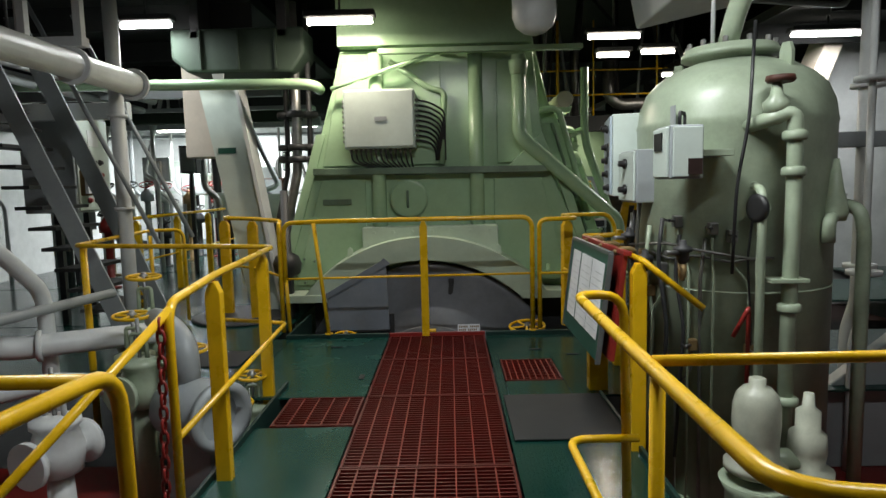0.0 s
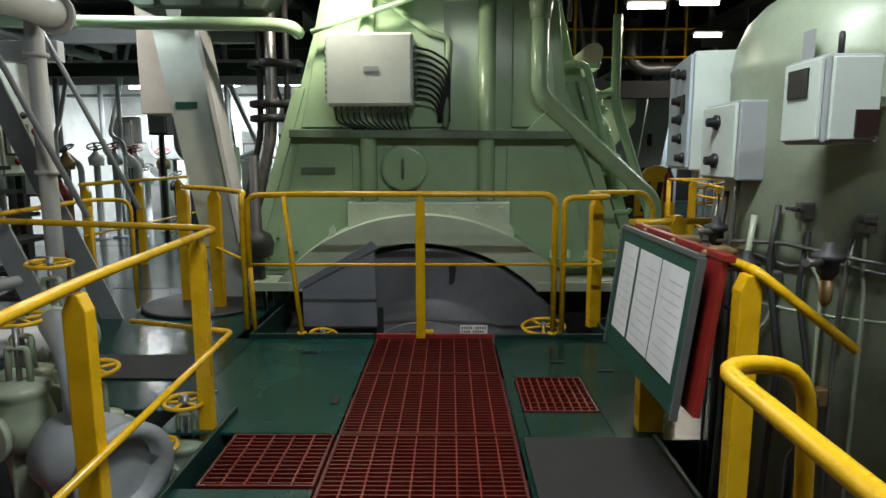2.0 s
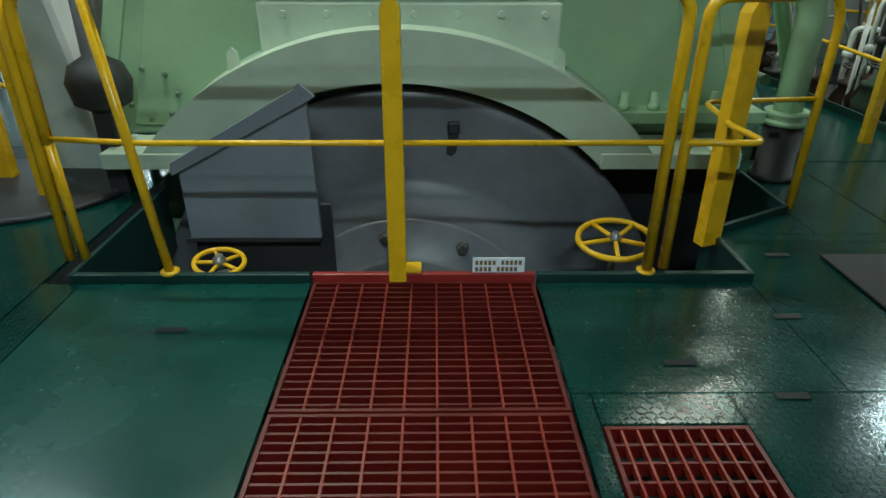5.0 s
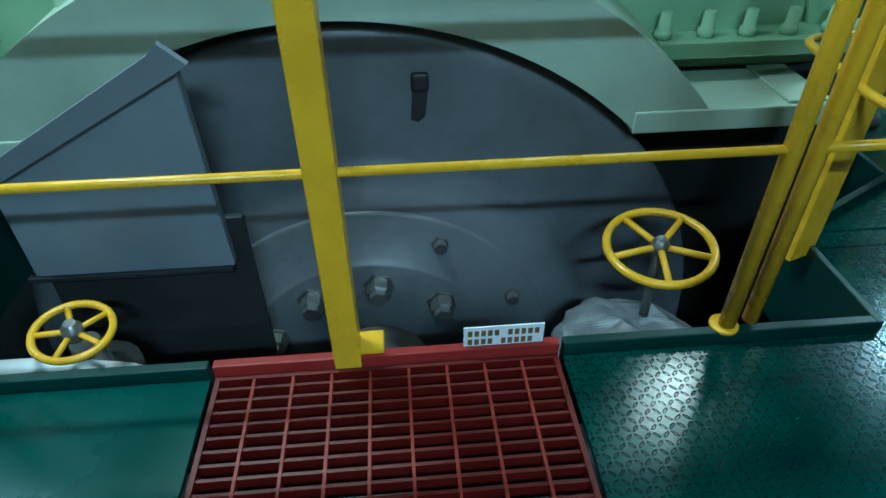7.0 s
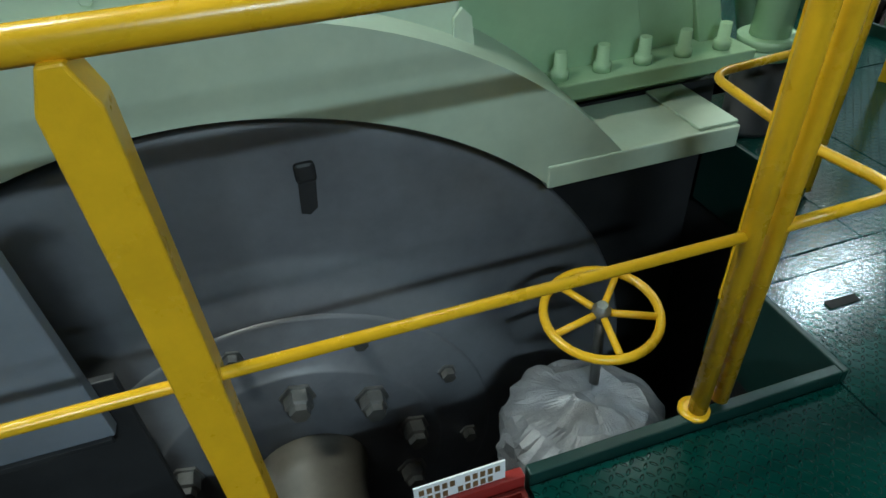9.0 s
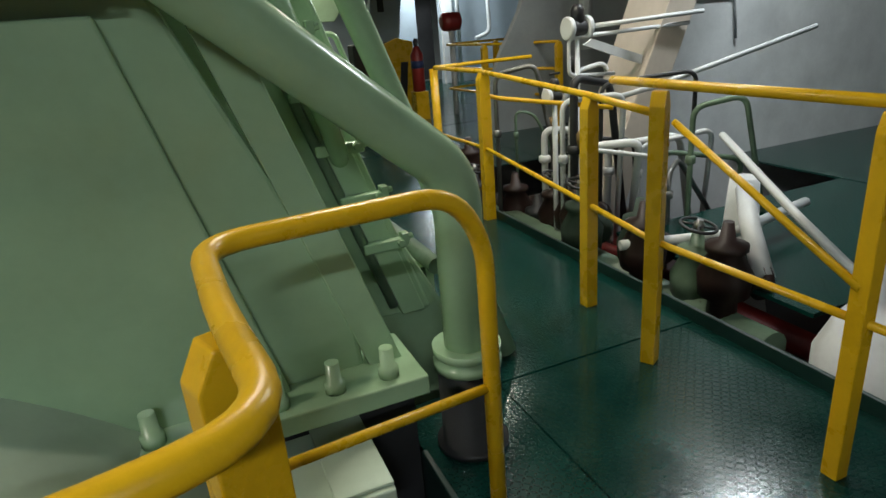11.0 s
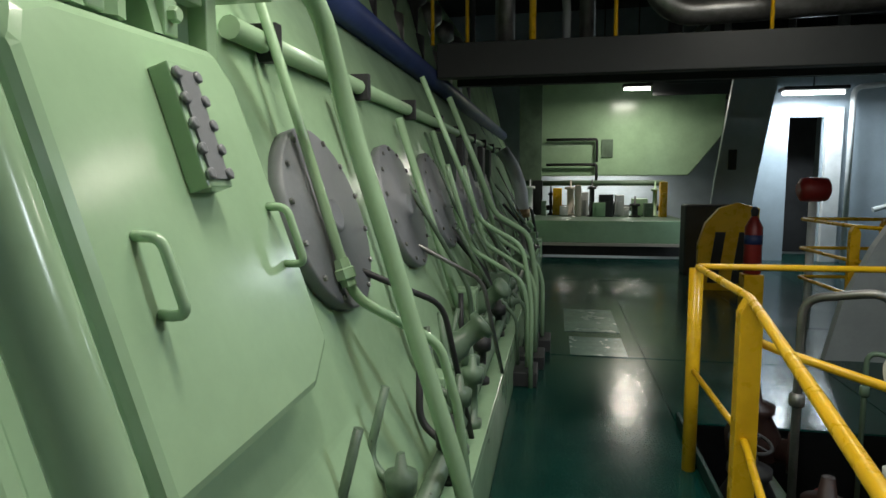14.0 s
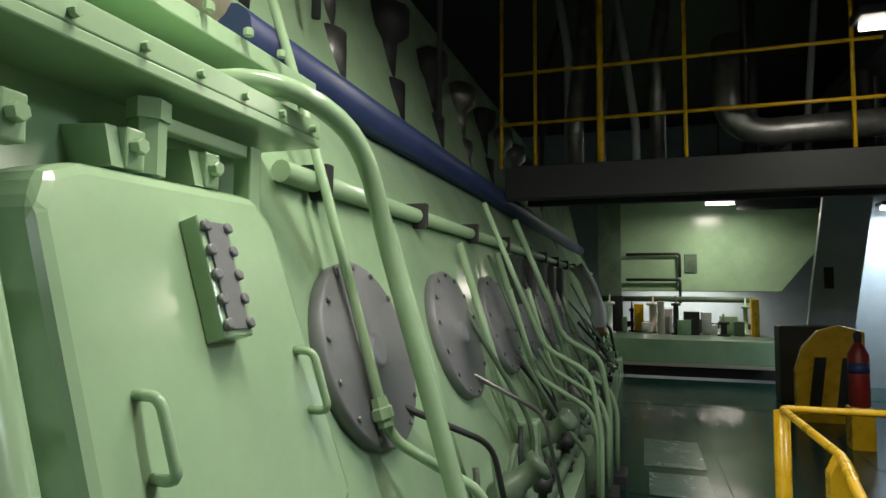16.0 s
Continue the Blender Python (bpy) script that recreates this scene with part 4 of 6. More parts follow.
for q in bm.verts:
    q.co += 0.040 * abs(noise.noise(q.co * 8)) * (q.co - Vector((1.14, 6.6, -0.6))).normalized() + 0.022 * Vector((noise.noise(q.co * 17), noise.noise(q.co * 17 + Vector((5, 0, 0))), 0.6 * noise.noise(q.co * 17 + Vector((0, 7, 0)))))
part("lagging", bm, LAGGING, v, "crumpled silver foil lagging")
part("spindle", tube(B(), [(1.19, 6.68, -0.3), (1.205, 6.715, -0.02)], 0.016, 8), STEEL, v)
handwheel(v, (1.205, 6.715, -0.03), 0.165, 5, (-0.05, -0.12, 1), None, 0.014)
v = thing("bilge_valve", (-0.5, 6.5, -0.6), "small valve with a yellow handwheel and white pipe, in the pit", "valve", "pit valves")
part("body", lathe(B(), (-0.51, 6.53, -0.6), (0, 0, 1), [(0, 0.09), (0.3, 0.09), (0.34, 0.12), (0.38, 0.12), (0.40, 0.05), (0.5, 0.04)], 18), STEEL, v)
part("pipe", tube(B(), [(-0.30, 6.50, -0.9), (-0.36, 6.48, -0.2), (-0.60, 6.45, -0.12), (-0.9, 6.45, -0.12)], 0.035, 10), WHITE, v)
handwheel(v, (-0.505, 6.50, -0.03), 0.10, 5, (0.1, -0.1, 1), None, 0.011)

# ---- pressure tank and what hangs on it ----
TX, TY, TR = 2.03, 4.29, 0.49
tank = thing("pressure_tank", (TX, TY, -0.55), "tall pale green welded pressure tank with a domed top", "tank")
part("shell", lathe(B(), (TX, TY, -0.5), (0, 0, 1), [(0, TR - 0.1), (0.02, TR), (2.10, TR), (2.12, TR + 0.006), (2.14, TR), (2.22, TR - 0.012), (2.30, TR - 0.045), (2.36, TR - 0.10), (2.41, TR - 0.18), (2.45, 0.20)], 64), TANK, tank)
part("neck", lathe(B(), (TX - 0.02, TY, 1.93), (0, 0, 1), [(0, 0.20), (0.045, 0.20), (0.045, 0.245), (0.07, 0.245), (0.07, 0.235), (0.095, 0.23), (0.10, 0.1)], 40), TANK, tank)
for i in range(12):
    a = i * math.pi / 6
    part("neck_bolt", hexbolt(B(), (TX - 0.02 + 0.215 * math.cos(a), TY + 0.215 * math.sin(a), 2.02), (0, 0, 1), 0.014, 0.035), STEEL, tank)
for a in (-1.2, 2.2):
    x, y = TX + 0.33 * math.cos(a), TY + 0.33 * math.sin(a)
    bm = prism(B(), [(-0.035, 0), (0.035, 0), (0.035, 0.09), (0.02, 0.13), (-0.02, 0.13), (-0.035, 0.09)], -0.01, 0.01)
    bmesh.ops.transform(bm, matrix=Matrix.Translation((x, y, 1.86)) @ Matrix.Rotation(a, 4, "Z"), verts=bm.verts)
    part("lifting_lug", bm, TANK, tank)
for z in (0.78,):
    part("weld_seam", lathe(B(), (TX, TY, z), (0, 0, 1), [(0, TR), (0.006, TR + 0.004), (0.012, TR)], 48), TANK, tank)
part("name_plate", box(B(), 1.60, 1.606, 3.96, 4.02, 1.60, 1.70), GREY, tank)
for x, y in ((1.66, 3.95), (2.3, 3.88)):
    part("support_leg", box(B(), x - 0.04, x + 0.04, y - 0.04, y + 0.04, -0.55, -0.3, 0.004), TANK, tank)

riser = thing("tank_pipe", (2.12, 3.66, -0.55), "pale green flanged riser pipe bolted to the tank", "pipe", "tank pipes")
part("pipe", tube(B(), [(1.90, 3.84, 1.58), (1.94, 3.70, 1.60), (2.035, 3.68, 1.63), (2.04, 3.68, 1.3), (2.02, 3.68, -0.5)], 0.034, 16, 0.09), TANK, riser)
for z in (1.50, 1.34, 0.72, 0.28):
    part("flange", lathe(B(), (2.035, 3.68, z), (0, 0, 1), [(0, 0.046), (0.01, 0.052), (0.035, 0.052), (0.045, 0.04)], 20), TANK, riser)
part("bracket", box(B(), 1.93, 2.10, 3.63, 3.73, 0.86, 0.88, 0.004), TANK, riser)
v = part("stop_valve", lathe(B(), (1.97, 3.72, 1.62), (0, 0, 1), [(0, 0.05), (0.05, 0.06), (0.08, 0.03), (0.14, 0.02)], 16), TANK, riser)
part("valve_wheel", lathe(B(), (1.985, 3.72, 1.76), (0, 0, 1), [(0, 0.055), (0.012, 0.065), (0.03, 0.06), (0.035, 0.02)], 12), RUST, riser, "rust-red valve wheel")
solid("tank_pipe", tube(B(), [(1.92, 3.80, 1.30), (1.90, 3.68, 1.28), (1.90, 3.68, -0.55)], 0.02, 10), TANK, "thin pale green drain pipe on the tank", "pipe", group="tank pipes")
solid("tank_pipe", tube(B(), [(2.42, 4.02, 1.20), (2.46, 3.86, 1.18), (2.47, 3.84, 1.05), (2.47, 3.84, -0.55)], 0.032, 12), TANK, "pale green pipe beside the tank", "pipe", group="tank pipes")
v = thing("safety_valve", (2.40, 3.86, 1.18), "pale green angle safety valve on the tank", "valve", "tank valves")
part("body", lathe(B(), (2.36, 3.90, 1.12), (0, 0, 1), [(0, 0.05), (0.04, 0.06), (0.10, 0.05), (0.16, 0.035), (0.30, 0.012)], 14), TANK, v)
part("outlet", tube(B(), [(2.36, 3.90, 1.15), (2.30, 3.84, 1.13), (2.30, 3.84, 1.02)], 0.03, 10), TANK, v)
v = thing("gate_valve", (1.93, 3.74, 1.20), "black round valve wheel on the tank side", "valve", "tank valves")
part("wheel", lathe(B(), (1.92, 3.70, 1.20), (-1, -0.25, 0), [(0, 0.02), (0.02, 0.03), (0.025, 0.062), (0.045, 0.066), (0.05, 0.045)], 20), BLACK, v)
part("spindle", tube(B(), [(1.95, 3.82, 1.20), (1.93, 3.70, 1.20)], 0.022, 10), TANK, v)
solid("red_lever", tube(B(), [(1.88, 3.74, 0.20), (1.88, 3.74, 0.72), (1.86, 3.70, 0.74), (1.80, 3.72, 0.60)], 0.011, 8, 0.03), RED, "thin bent red lever on the tank", "lever")
rng = random.Random(12)
for i in range(9):
    y = 3.70 + 0.085 * i
    d = math.sqrt(max(0.0, (TR + 0.03) ** 2 - (y - TY) ** 2)) if abs(y - TY) < TR else 0.12
    x = TX - d
    z1 = rng.uniform(1.05, 1.28)
    solid("instrument_tube", tube(B(), [(x, y, z1), (x - 0.02, y, z1 - 0.2), (x + rng.uniform(-0.03, 0.02), y + rng.uniform(-0.05, 0.05), 0.6), (x - 0.01, y, rng.uniform(-0.5, 0.1))], rng.choice([0.006, 0.009, 0.011]), 6, 0.05), rng.choice([STEEL, TANK, DARK]), "thin instrument tube clipped to the tank", "tube", group="instrument tubes")
solid("instrument_tube", tube(B(), [(1.45, 4.35, 0.98), (1.58, 4.0, 1.02), (1.66, 3.86, 1.0), (1.95, 3.72, 0.95)], 0.008, 6), STEEL, "thin steel tube round the tank", "tube", group="instrument tubes")
solid("instrument_tube", tube(B(), [(1.90, 3.79, 2.05), (1.86, 3.74, 1.6), (1.80, 3.72, 1.3), (1.78, 3.70, 0.9)], 0.008, 6, 0.1), BLACK, "black cable hanging down the tank", "cable", group="instrument tubes")
rng = random.Random(19)
for i in range(8):
    a = math.pi + 0.15 + i * 0.17
    x, y = TX + (TR + 0.02) * math.cos(a), TY + (TR + 0.02) * math.sin(a)
    z = rng.uniform(0.5, 1.15)
    g = thing("needle_valve", (x, y, z), "small dirty needle valve on the tank tubing", "valve", "tank valves")
    part("body", box(B(), x - 0.022, x + 0.022, y - 0.022, y + 0.022, z - 0.03, z + 0.03, 0.006), rng.choice([STEEL, DARK, BRASS]), g)
    part("stem", tube(B(), [(x, y, z), (x + 0.09 * math.cos(a), y + 0.09 * math.sin(a), z + 0.01)], 0.008, 8), STEEL, g)
    part("tee", tube(B(), [(x + 0.09 * math.cos(a), y + 0.09 * math.sin(a) - 0.035, z + 0.01), (x + 0.09 * math.cos(a), y + 0.09 * math.sin(a) + 0.035, z + 0.01)], 0.006, 6), DARK, g)
    b = a + rng.uniform(-0.25, 0.25)
    part("tubing", tube(B(), [(x, y, z), (x, y, z - 0.14), (TX + (TR + 0.03) * math.cos(b), TY + (TR + 0.03) * math.sin(b), z - 0.22), (TX + (TR + 0.03) * math.cos(b), TY + (TR + 0.03) * math.sin(b), -0.45)], 0.0065, 6, 0.05), rng.choice([STEEL, TANK, DARK]), g)
band = thing("tube_clamp", (TX, TY, 0.94), "thin steel tube running round the tank", "tube", "instrument tubes")
part("ring", tube(B(), [(TX + (TR + 0.014) * math.cos(3.0 + k * 0.12), TY + (TR + 0.014) * math.sin(3.0 + k * 0.12), 0.95 - 0.012 * math.sin(k * 1.3)) for k in range(15)], 0.007, 6, 0.01), STEEL, band)
for x, y, z in ((1.56, 3.72, 1.0), (1.50, 4.08, 0.92), (1.48, 4.30, 1.02)):
    g = thing("pressure_regulator", (x, y, z), "dark dirty brass air regulator on the tank pipes", "regulator", "regulators")
    part("body", lathe(B(), (x, y, z - 0.05), (0, 0, 1), [(0, 0.015), (0.02, 0.028), (0.05, 0.03), (0.06, 0.044), (0.075, 0.044), (0.085, 0.02), (0.11, 0.014)], 14), DARK, g)
    part("bowl", lathe(B(), (x, y, z - 0.13), (0, 0, 1), [(0, 0.008), (0.02, 0.018), (0.08, 0.02)], 12), BRASS, g)
    part("spindle", tube(B(), [(x, y, z), (x - 0.10, y - 0.06, z + 0.01)], 0.012, 8), STEEL, g)

cab = thing("control_box", (1.52, 4.7, 1.24), "tall pale grey control box with black knobs, beside the tank", "control box", "control boxes")
turn = Matrix.Translation((1.52, 4.68, 0)) @ Matrix.Rotation(radians(-10), 4, "Z")
part("body", box(B(), -0.05, 0.14, -0.21, 0.27, 1.25, 1.72, 0.006, turn), PALE_BOX, cab)
part("door", box(B(), -0.065, -0.051, -0.20, 0.26, 1.26, 1.71, 0.004, turn), BLUE_GREY, cab)
for yy, zz in ((-0.10, 1.64), (0.04, 1.66), (-0.02, 1.54), (-0.04, 1.46), (-0.07, 1.38), (-0.15, 1.30)):
    p = turn @ Vector((-0.066, yy, zz))
    part("knob", lathe(B(), p, (-1, 0.18, 0), [(0, 0.022), (0.012, 0.022), (0.014, 0.016), (0.035, 0.014)], 14), BLACK, cab)
part("meter", box(B(), -0.074, -0.0655, -0.13, -0.06, 1.48, 1.56, 0.002, turn), BLACK, cab)
cab = thing("control_box", (1.50, 4.27, 1.2), "small pale grey starter box with a dark side", "control box", "control boxes")
part("body", box(B(), 1.47, 1.66, 4.14, 4.44, 1.22, 1.50, 0.006), GREY, cab)
part("door", box(B(), 1.456, 1.469, 4.15, 4.43, 1.23, 1.49, 0.004), PALE_BOX, cab)
for zz in (1.43, 1.29):
    part("knob", lathe(B(), (1.456, 4.29, zz), (-1, 0, 0), [(0, 0.028), (0.012, 0.028), (0.014, 0.018), (0.04, 0.016)], 14), BLACK, cab)
box_ob = thing("meter_box", (1.6, 3.74, 1.33), "grey instrument box with a small window, on the tank", "instrument box")
part("body", box(B(), 1.475, 1.625, 3.66, 3.86, 1.34, 1.58, 0.008), GREY, box_ob)
part("front", box(B(), 1.461, 1.474, 3.67, 3.85, 1.35, 1.57, 0.003), PALE_BOX, box_ob)
part("side_panel", box(B(), 1.485, 1.615, 3.645, 3.659, 1.35, 1.57, 0.003), PALE_BOX, box_ob)
part("window", box(B(), 1.455, 1.4605, 3.72, 3.82, 1.47, 1.55), BLACK, box_ob)
part("window", box(B(), 1.55, 1.612, 3.638, 3.6445, 1.36, 1.43), WELL, box_ob)
part("handle", tube(B(), [(1.53, 3.70, 1.58), (1.53, 3.70, 1.64), (1.59, 3.80, 1.64), (1.59, 3.80, 1.58)], 0.008, 6, 0.02), DARK, box_ob)
part("bracket", box(B(), 1.62, 1.78, 3.70, 3.95, 1.44, 1.47, 0.003), TANK, box_ob)

# ---- notice board on the rail ----
nb = thing("notice_board", (1.28, 4.42, 0.4), "green notice board with paper sheets, leaning on the rail", "notice board")
lean = Matrix.Translation((1.225, 4.42, 0.42)) @ Matrix.Rotation(radians(7), 4, "Y")
part("panel", box(B(), -0.008, 0.008, -0.46, 0.44, 0.0, 0.55, 0.003, lean), BOARD, nb)
bm = B()
box(bm, -0.014, 0.012, -0.475, -0.46, -0.01, 0.56, 0.002, lean)
box(bm, -0.014, 0.012, 0.44, 0.455, -0.01, 0.56, 0.002, lean)
box(bm, -0.014, 0.012, -0.46, 0.44, 0.55, 0.57, 0.002, lean)
part("frame", bm, BOARD_EDGE, nb, "dull dark metal edging")
for y0, y1 in ((-0.41, -0.15), (-0.135, 0.125), (0.16, 0.37)):
    sheet = part("paper_sheet", box(B(), -0.0115, -0.0095, y0, y1, 0.10, 0.50, 0.0, lean), PAPER, nb, "white laminated paper sheet")
    bm = B()
    for k in range(9):
        box(bm, -0.01185, -0.0116, y0 + 0.03, y1 - 0.03 - 0.05 * (k % 3 == 2), 0.14 + k * 0.037, 0.146 + k * 0.037, 0.0, lean)
    tagged(part("faded_print", bm, INK, sheet), kind="stuff")
back = thing("notice_board", (1.36, 4.42, 0.3), "red painted board behind the green notice board", "notice board")
part("panel", box(B(), 0.05, 0.075, -0.50, 0.44, 0.02, 0.56, 0.004, lean), RED, back)
part("edge", box(B(), 0.045, 0.085, -0.52, 0.44, 0.561, 0.585, 0.003, lean), RED, back)
for y in (4.05, 4.35, 4.7):
    solid("rail_clip", tube(B(), [(1.33, y, 0.97), (1.36, y, 0.985), (1.41, y, 0.99), (1.44, y, 0.97)], 0.016, 8, 0.02), BRASS, "bronze clip holding the board to the rail", "clip", group="rail clips")

# ---- pipes and pumps in the starboard well by the walkway ----
p = thing("air_vessel", (1.81, 3.5, -0.55), "cream-green domed air vessel on a pump", "vessel")
part("dome", lathe(B(), (1.81, 3.5, 0.04), (0, 0, 1), [(0, 0.10), (0.02, 0.13), (0.05, 0.13), (0.08, 0.095), (0.16, 0.095), (0.24, 0.10), (0.31, 0.098), (0.36, 0.085), (0.39, 0.06), (0.40, 0.035), (0.43, 0.035), (0.435, 0.025)], 28), VESSEL, p)
part("pump_body", lathe(B(), (1.81, 3.5, -0.55), (0, 0, 1), [(0, 0.16), (0.05, 0.16), (0.06, 0.12), (0.5, 0.12), (0.56, 0.15)], 20), TANK, p)
p = thing("relief_valve", (2.035, 3.5, -0.55), "cream-green relief valve with a stepped bonnet", "valve", "well valves")
part("body", lathe(B(), (2.035, 3.5, -0.58), (0, 0, 1), [(0, 0.10), (0.55, 0.10), (0.58, 0.11), (0.64, 0.11), (0.66, 0.07), (0.72, 0.08), (0.80, 0.075), (0.82, 0.05), (0.90, 0.05), (0.92, 0.025), (0.98, 0.02)], 20), VESSEL, p)
part("branch", tube(B(), [(2.03, 3.5, 0.10), (1.84, 3.5, 0.10)], 0.05, 14), TANK, p)
for k, (y, x0, z) in enumerate(((2.42, 1.0, 0.02), (2.25, 1.2, 0.0))):
    p = thing("suction_pipe", (1.4, y, -0.55), "pale green flanged pipe lying in the well", "pipe", "well pipes")
    part("pipe", tube(B(), [(x0 + 0.25, y + 0.3, -0.5), (x0 + 0.25, y + 0.3, z), (x0 + 0.45, y + 0.28, z), (x0 + 1.6, y + 0.2, z)], 0.05, 14, 0.08), TANK, p)
    for q in (0.62, 0.70, 1.0):
        part("flange", lathe(B(), (x0 + q, y + 0.275, z), (1, -0.07, 0), [(0, 0.09), (0.025, 0.09)], 18), TANK, p)
    part("small_valve", lathe(B(), (x0 + 0.82, y + 0.26, z), (0, 0, 1), [(0, 0.03), (0.08, 0.03), (0.08, 0.045), (0.11, 0.045), (0.12, 0.02), (0.16, 0.03), (0.175, 0.03)], 12), TANK, p)
motor = thing("pump_motor", (2.9, 3.1, -0.55), "dark grey electric pump motor on its side", "motor")
part("housing", lathe(B(), (2.75, 2.6, 0.0), (0.2, 1, 0), [(0, 0.18), (0.03, 0.26), (0.10, 0.28), (0.7, 0.28), (0.78, 0.24), (0.8, 0.1)], 28), GREY, motor)
part("foot", box(B(), 2.6, 3.1, 2.7, 3.3, -0.55, -0.2, 0.01), GREY, motor)
part("terminal_box", box(B(), 2.42, 2.62, 2.8, 3.05, 0.05, 0.2, 0.01), TANK, motor)
for x, y in ((3.22, 5.0), (3.05, 4.7)):
    p = thing("white_pipe", (x, y, -0.55), "white painted vertical pipe with clamps", "pipe", "white pipes")
    part("pipe", tube(B(), [(x, y, 3.06), (x, y, 0.5), (x - 0.06, y, 0.3), (x - 0.06, y, -0.55)], 0.05 if x > 3.1 else 0.02, 14), WHITE, p)
    for z in (0.72, 1.9, 2.5):
        part("clamp", lathe(B(), (x, y, z), (0, 0, 1), [(0, 0.10), (0.03, 0.10)], 16), WHITE, p)
solid("pipe_bracket", box(B(), 2.75, 4.6, 4.95, 5.05, 1.52, 1.62, 0.006), GREY, "grey horizontal bracket beam behind the tank", "bracket")
bm = B()
prism(bm, [(2.6, -0.55), (5.2, -0.55), (5.2, 1.4), (4.4, 1.2), (3.35, 0.35), (2.9, 0.0)], 4.75, 4.85, bevel=0.01)
solid("machine_casing", bm, GREY, "grey painted machinery casing with sloping top", "casing")
bm = B()
box(bm, 2.5, 6.0, 4.5, 5.7, 2.50, 2.90, 0.02, Matrix.Translation((0, 0, -0.5)) @ Matrix.Rotation(radians(-12), 4, "Y"))
solid("air_duct", bm, WHITE, "white painted sloping ventilation duct under the deckhead", "duct", group="ducts")
solid("white_pipe", tube(B(), [(1.95, 4.2, 2.0), (1.96, 4.1, 2.2), (2.0, 4.0, 2.35), (2.25, 4.0, 2.40), (2.35, 4.0, 2.6), (2.35, 4.0, 3.0)], 0.05, 14, 0.12), TANK, "bent pale green pipe over the tank neck", "pipe", group="white pipes")
solid("white_pipe", tube(B(), [(1.90, 4.25, 1.98), (1.90, 4.25, 3.06)], 0.012, 8), WHITE, "thin white pipe rising from the tank", "pipe", group="white pipes")

# ---- port side: pumps, valves and white pipes in the well ----
def white_pipe(points, r, label, bend=0.1, flanges=(), mat=None):
    t_ = thing("white_pipe", points[-1], label, "pipe", "white pipes")
    part("pipe", tube(B(), points, r, 16, bend), mat or WHITE, t_)
    for at, axis in flanges:
        part("flange", lathe(B(), at, axis, [(-0.015, r * 1.35), (0.015, r * 1.35)], 20), mat or WHITE, t_)
    return t_


white_pipe([(-2.2, -2.5, 2.24), (-2.2, 6.28, 2.26)], 0.10, "thick white lagged pipe hung under the deckhead", flanges=[((-2.2, 6.26, 2.26), (0, 1, 0)), ((-2.2, 5.4, 2.255), (0, 1, 0))])
white_pipe([(-2.38, 6.3, 3.06), (-2.38, 6.3, -0.5)], 0.06, "white vertical pipe with a flange, by the cabinet", flanges=[((-2.38, 6.3, 1.2), (0, 0, 1)), ((-2.38, 6.3, 2.0), (0, 0, 1))])
white_pipe([(-2.2, 3.2, 1.75), (-2.2, 4.5, 1.0), (-2.2, 4.86, 0.70), (-2.2, 4.88, -0.55)], 0.05, "white pipe sloping down into the pump well", 0.12)
white_pipe([(-2.3, 3.0, 0.60), (-2.2, 4.5, 0.60), (-2.1, 5.5, 0.58)], 0.035, "slim grey-white pipe across the pump well", mat=GREY)
white_pipe([(-2.45, 4.45, 1.3), (-2.45, 4.5, 0.45), (-2.35, 4.7, 0.36), (-1.6, 5.1, 0.36)], 0.075, "white elbow pipe with a flange", 0.14, [((-2.2, 4.78, 0.36), (1, 0.53, 0)), ((-2.45, 4.5, 0.62), (0, 0, 1))])
white_pipe([(-2.6, 3.6, 0.22), (-1.9, 4.4, 0.24), (-1.55, 4.6, 0.14), (-1.5, 4.65, -0.55)], 0.06, "white bent pipe in the pump well", 0.15)
white_pipe([(-2.6, 2.9, 0.0), (-1.75, 3.4, 0.0), (-1.5, 3.55, -0.12), (-1.48, 3.58, -0.55)], 0.06, "white flanged bend near the red deck", 0.14, [((-1.48, 3.58, -0.42), (0, 0, 1))])
white_pipe([(-2.2, 2.5, -0.05), (-1.5, 3.0, -0.1), (-1.35, 3.1, -0.2), (-1.33, 3.12, -0.55)], 0.05, "white pipe ending in a flange on the red deck", 0.1, [((-1.33, 3.12, -0.48), (0, 0, 1))])
white_pipe([(-3.05, 3.4, 2.6), (-3.0, 3.4, -0.55)], 0.07, "white vertical pipe at the hull side")
for i in range(5):
    white_pipe([(-3.4 - 0.16 * i, -2.0, 2.7 - 0.13 * (i % 3)), (-3.4 - 0.16 * i, 9.5, 2.72 - 0.13 * (i % 3))], 0.045 + 0.015 * (i % 2), "white pipe run under the deckhead", mat=WHITE if i % 2 else GREY)


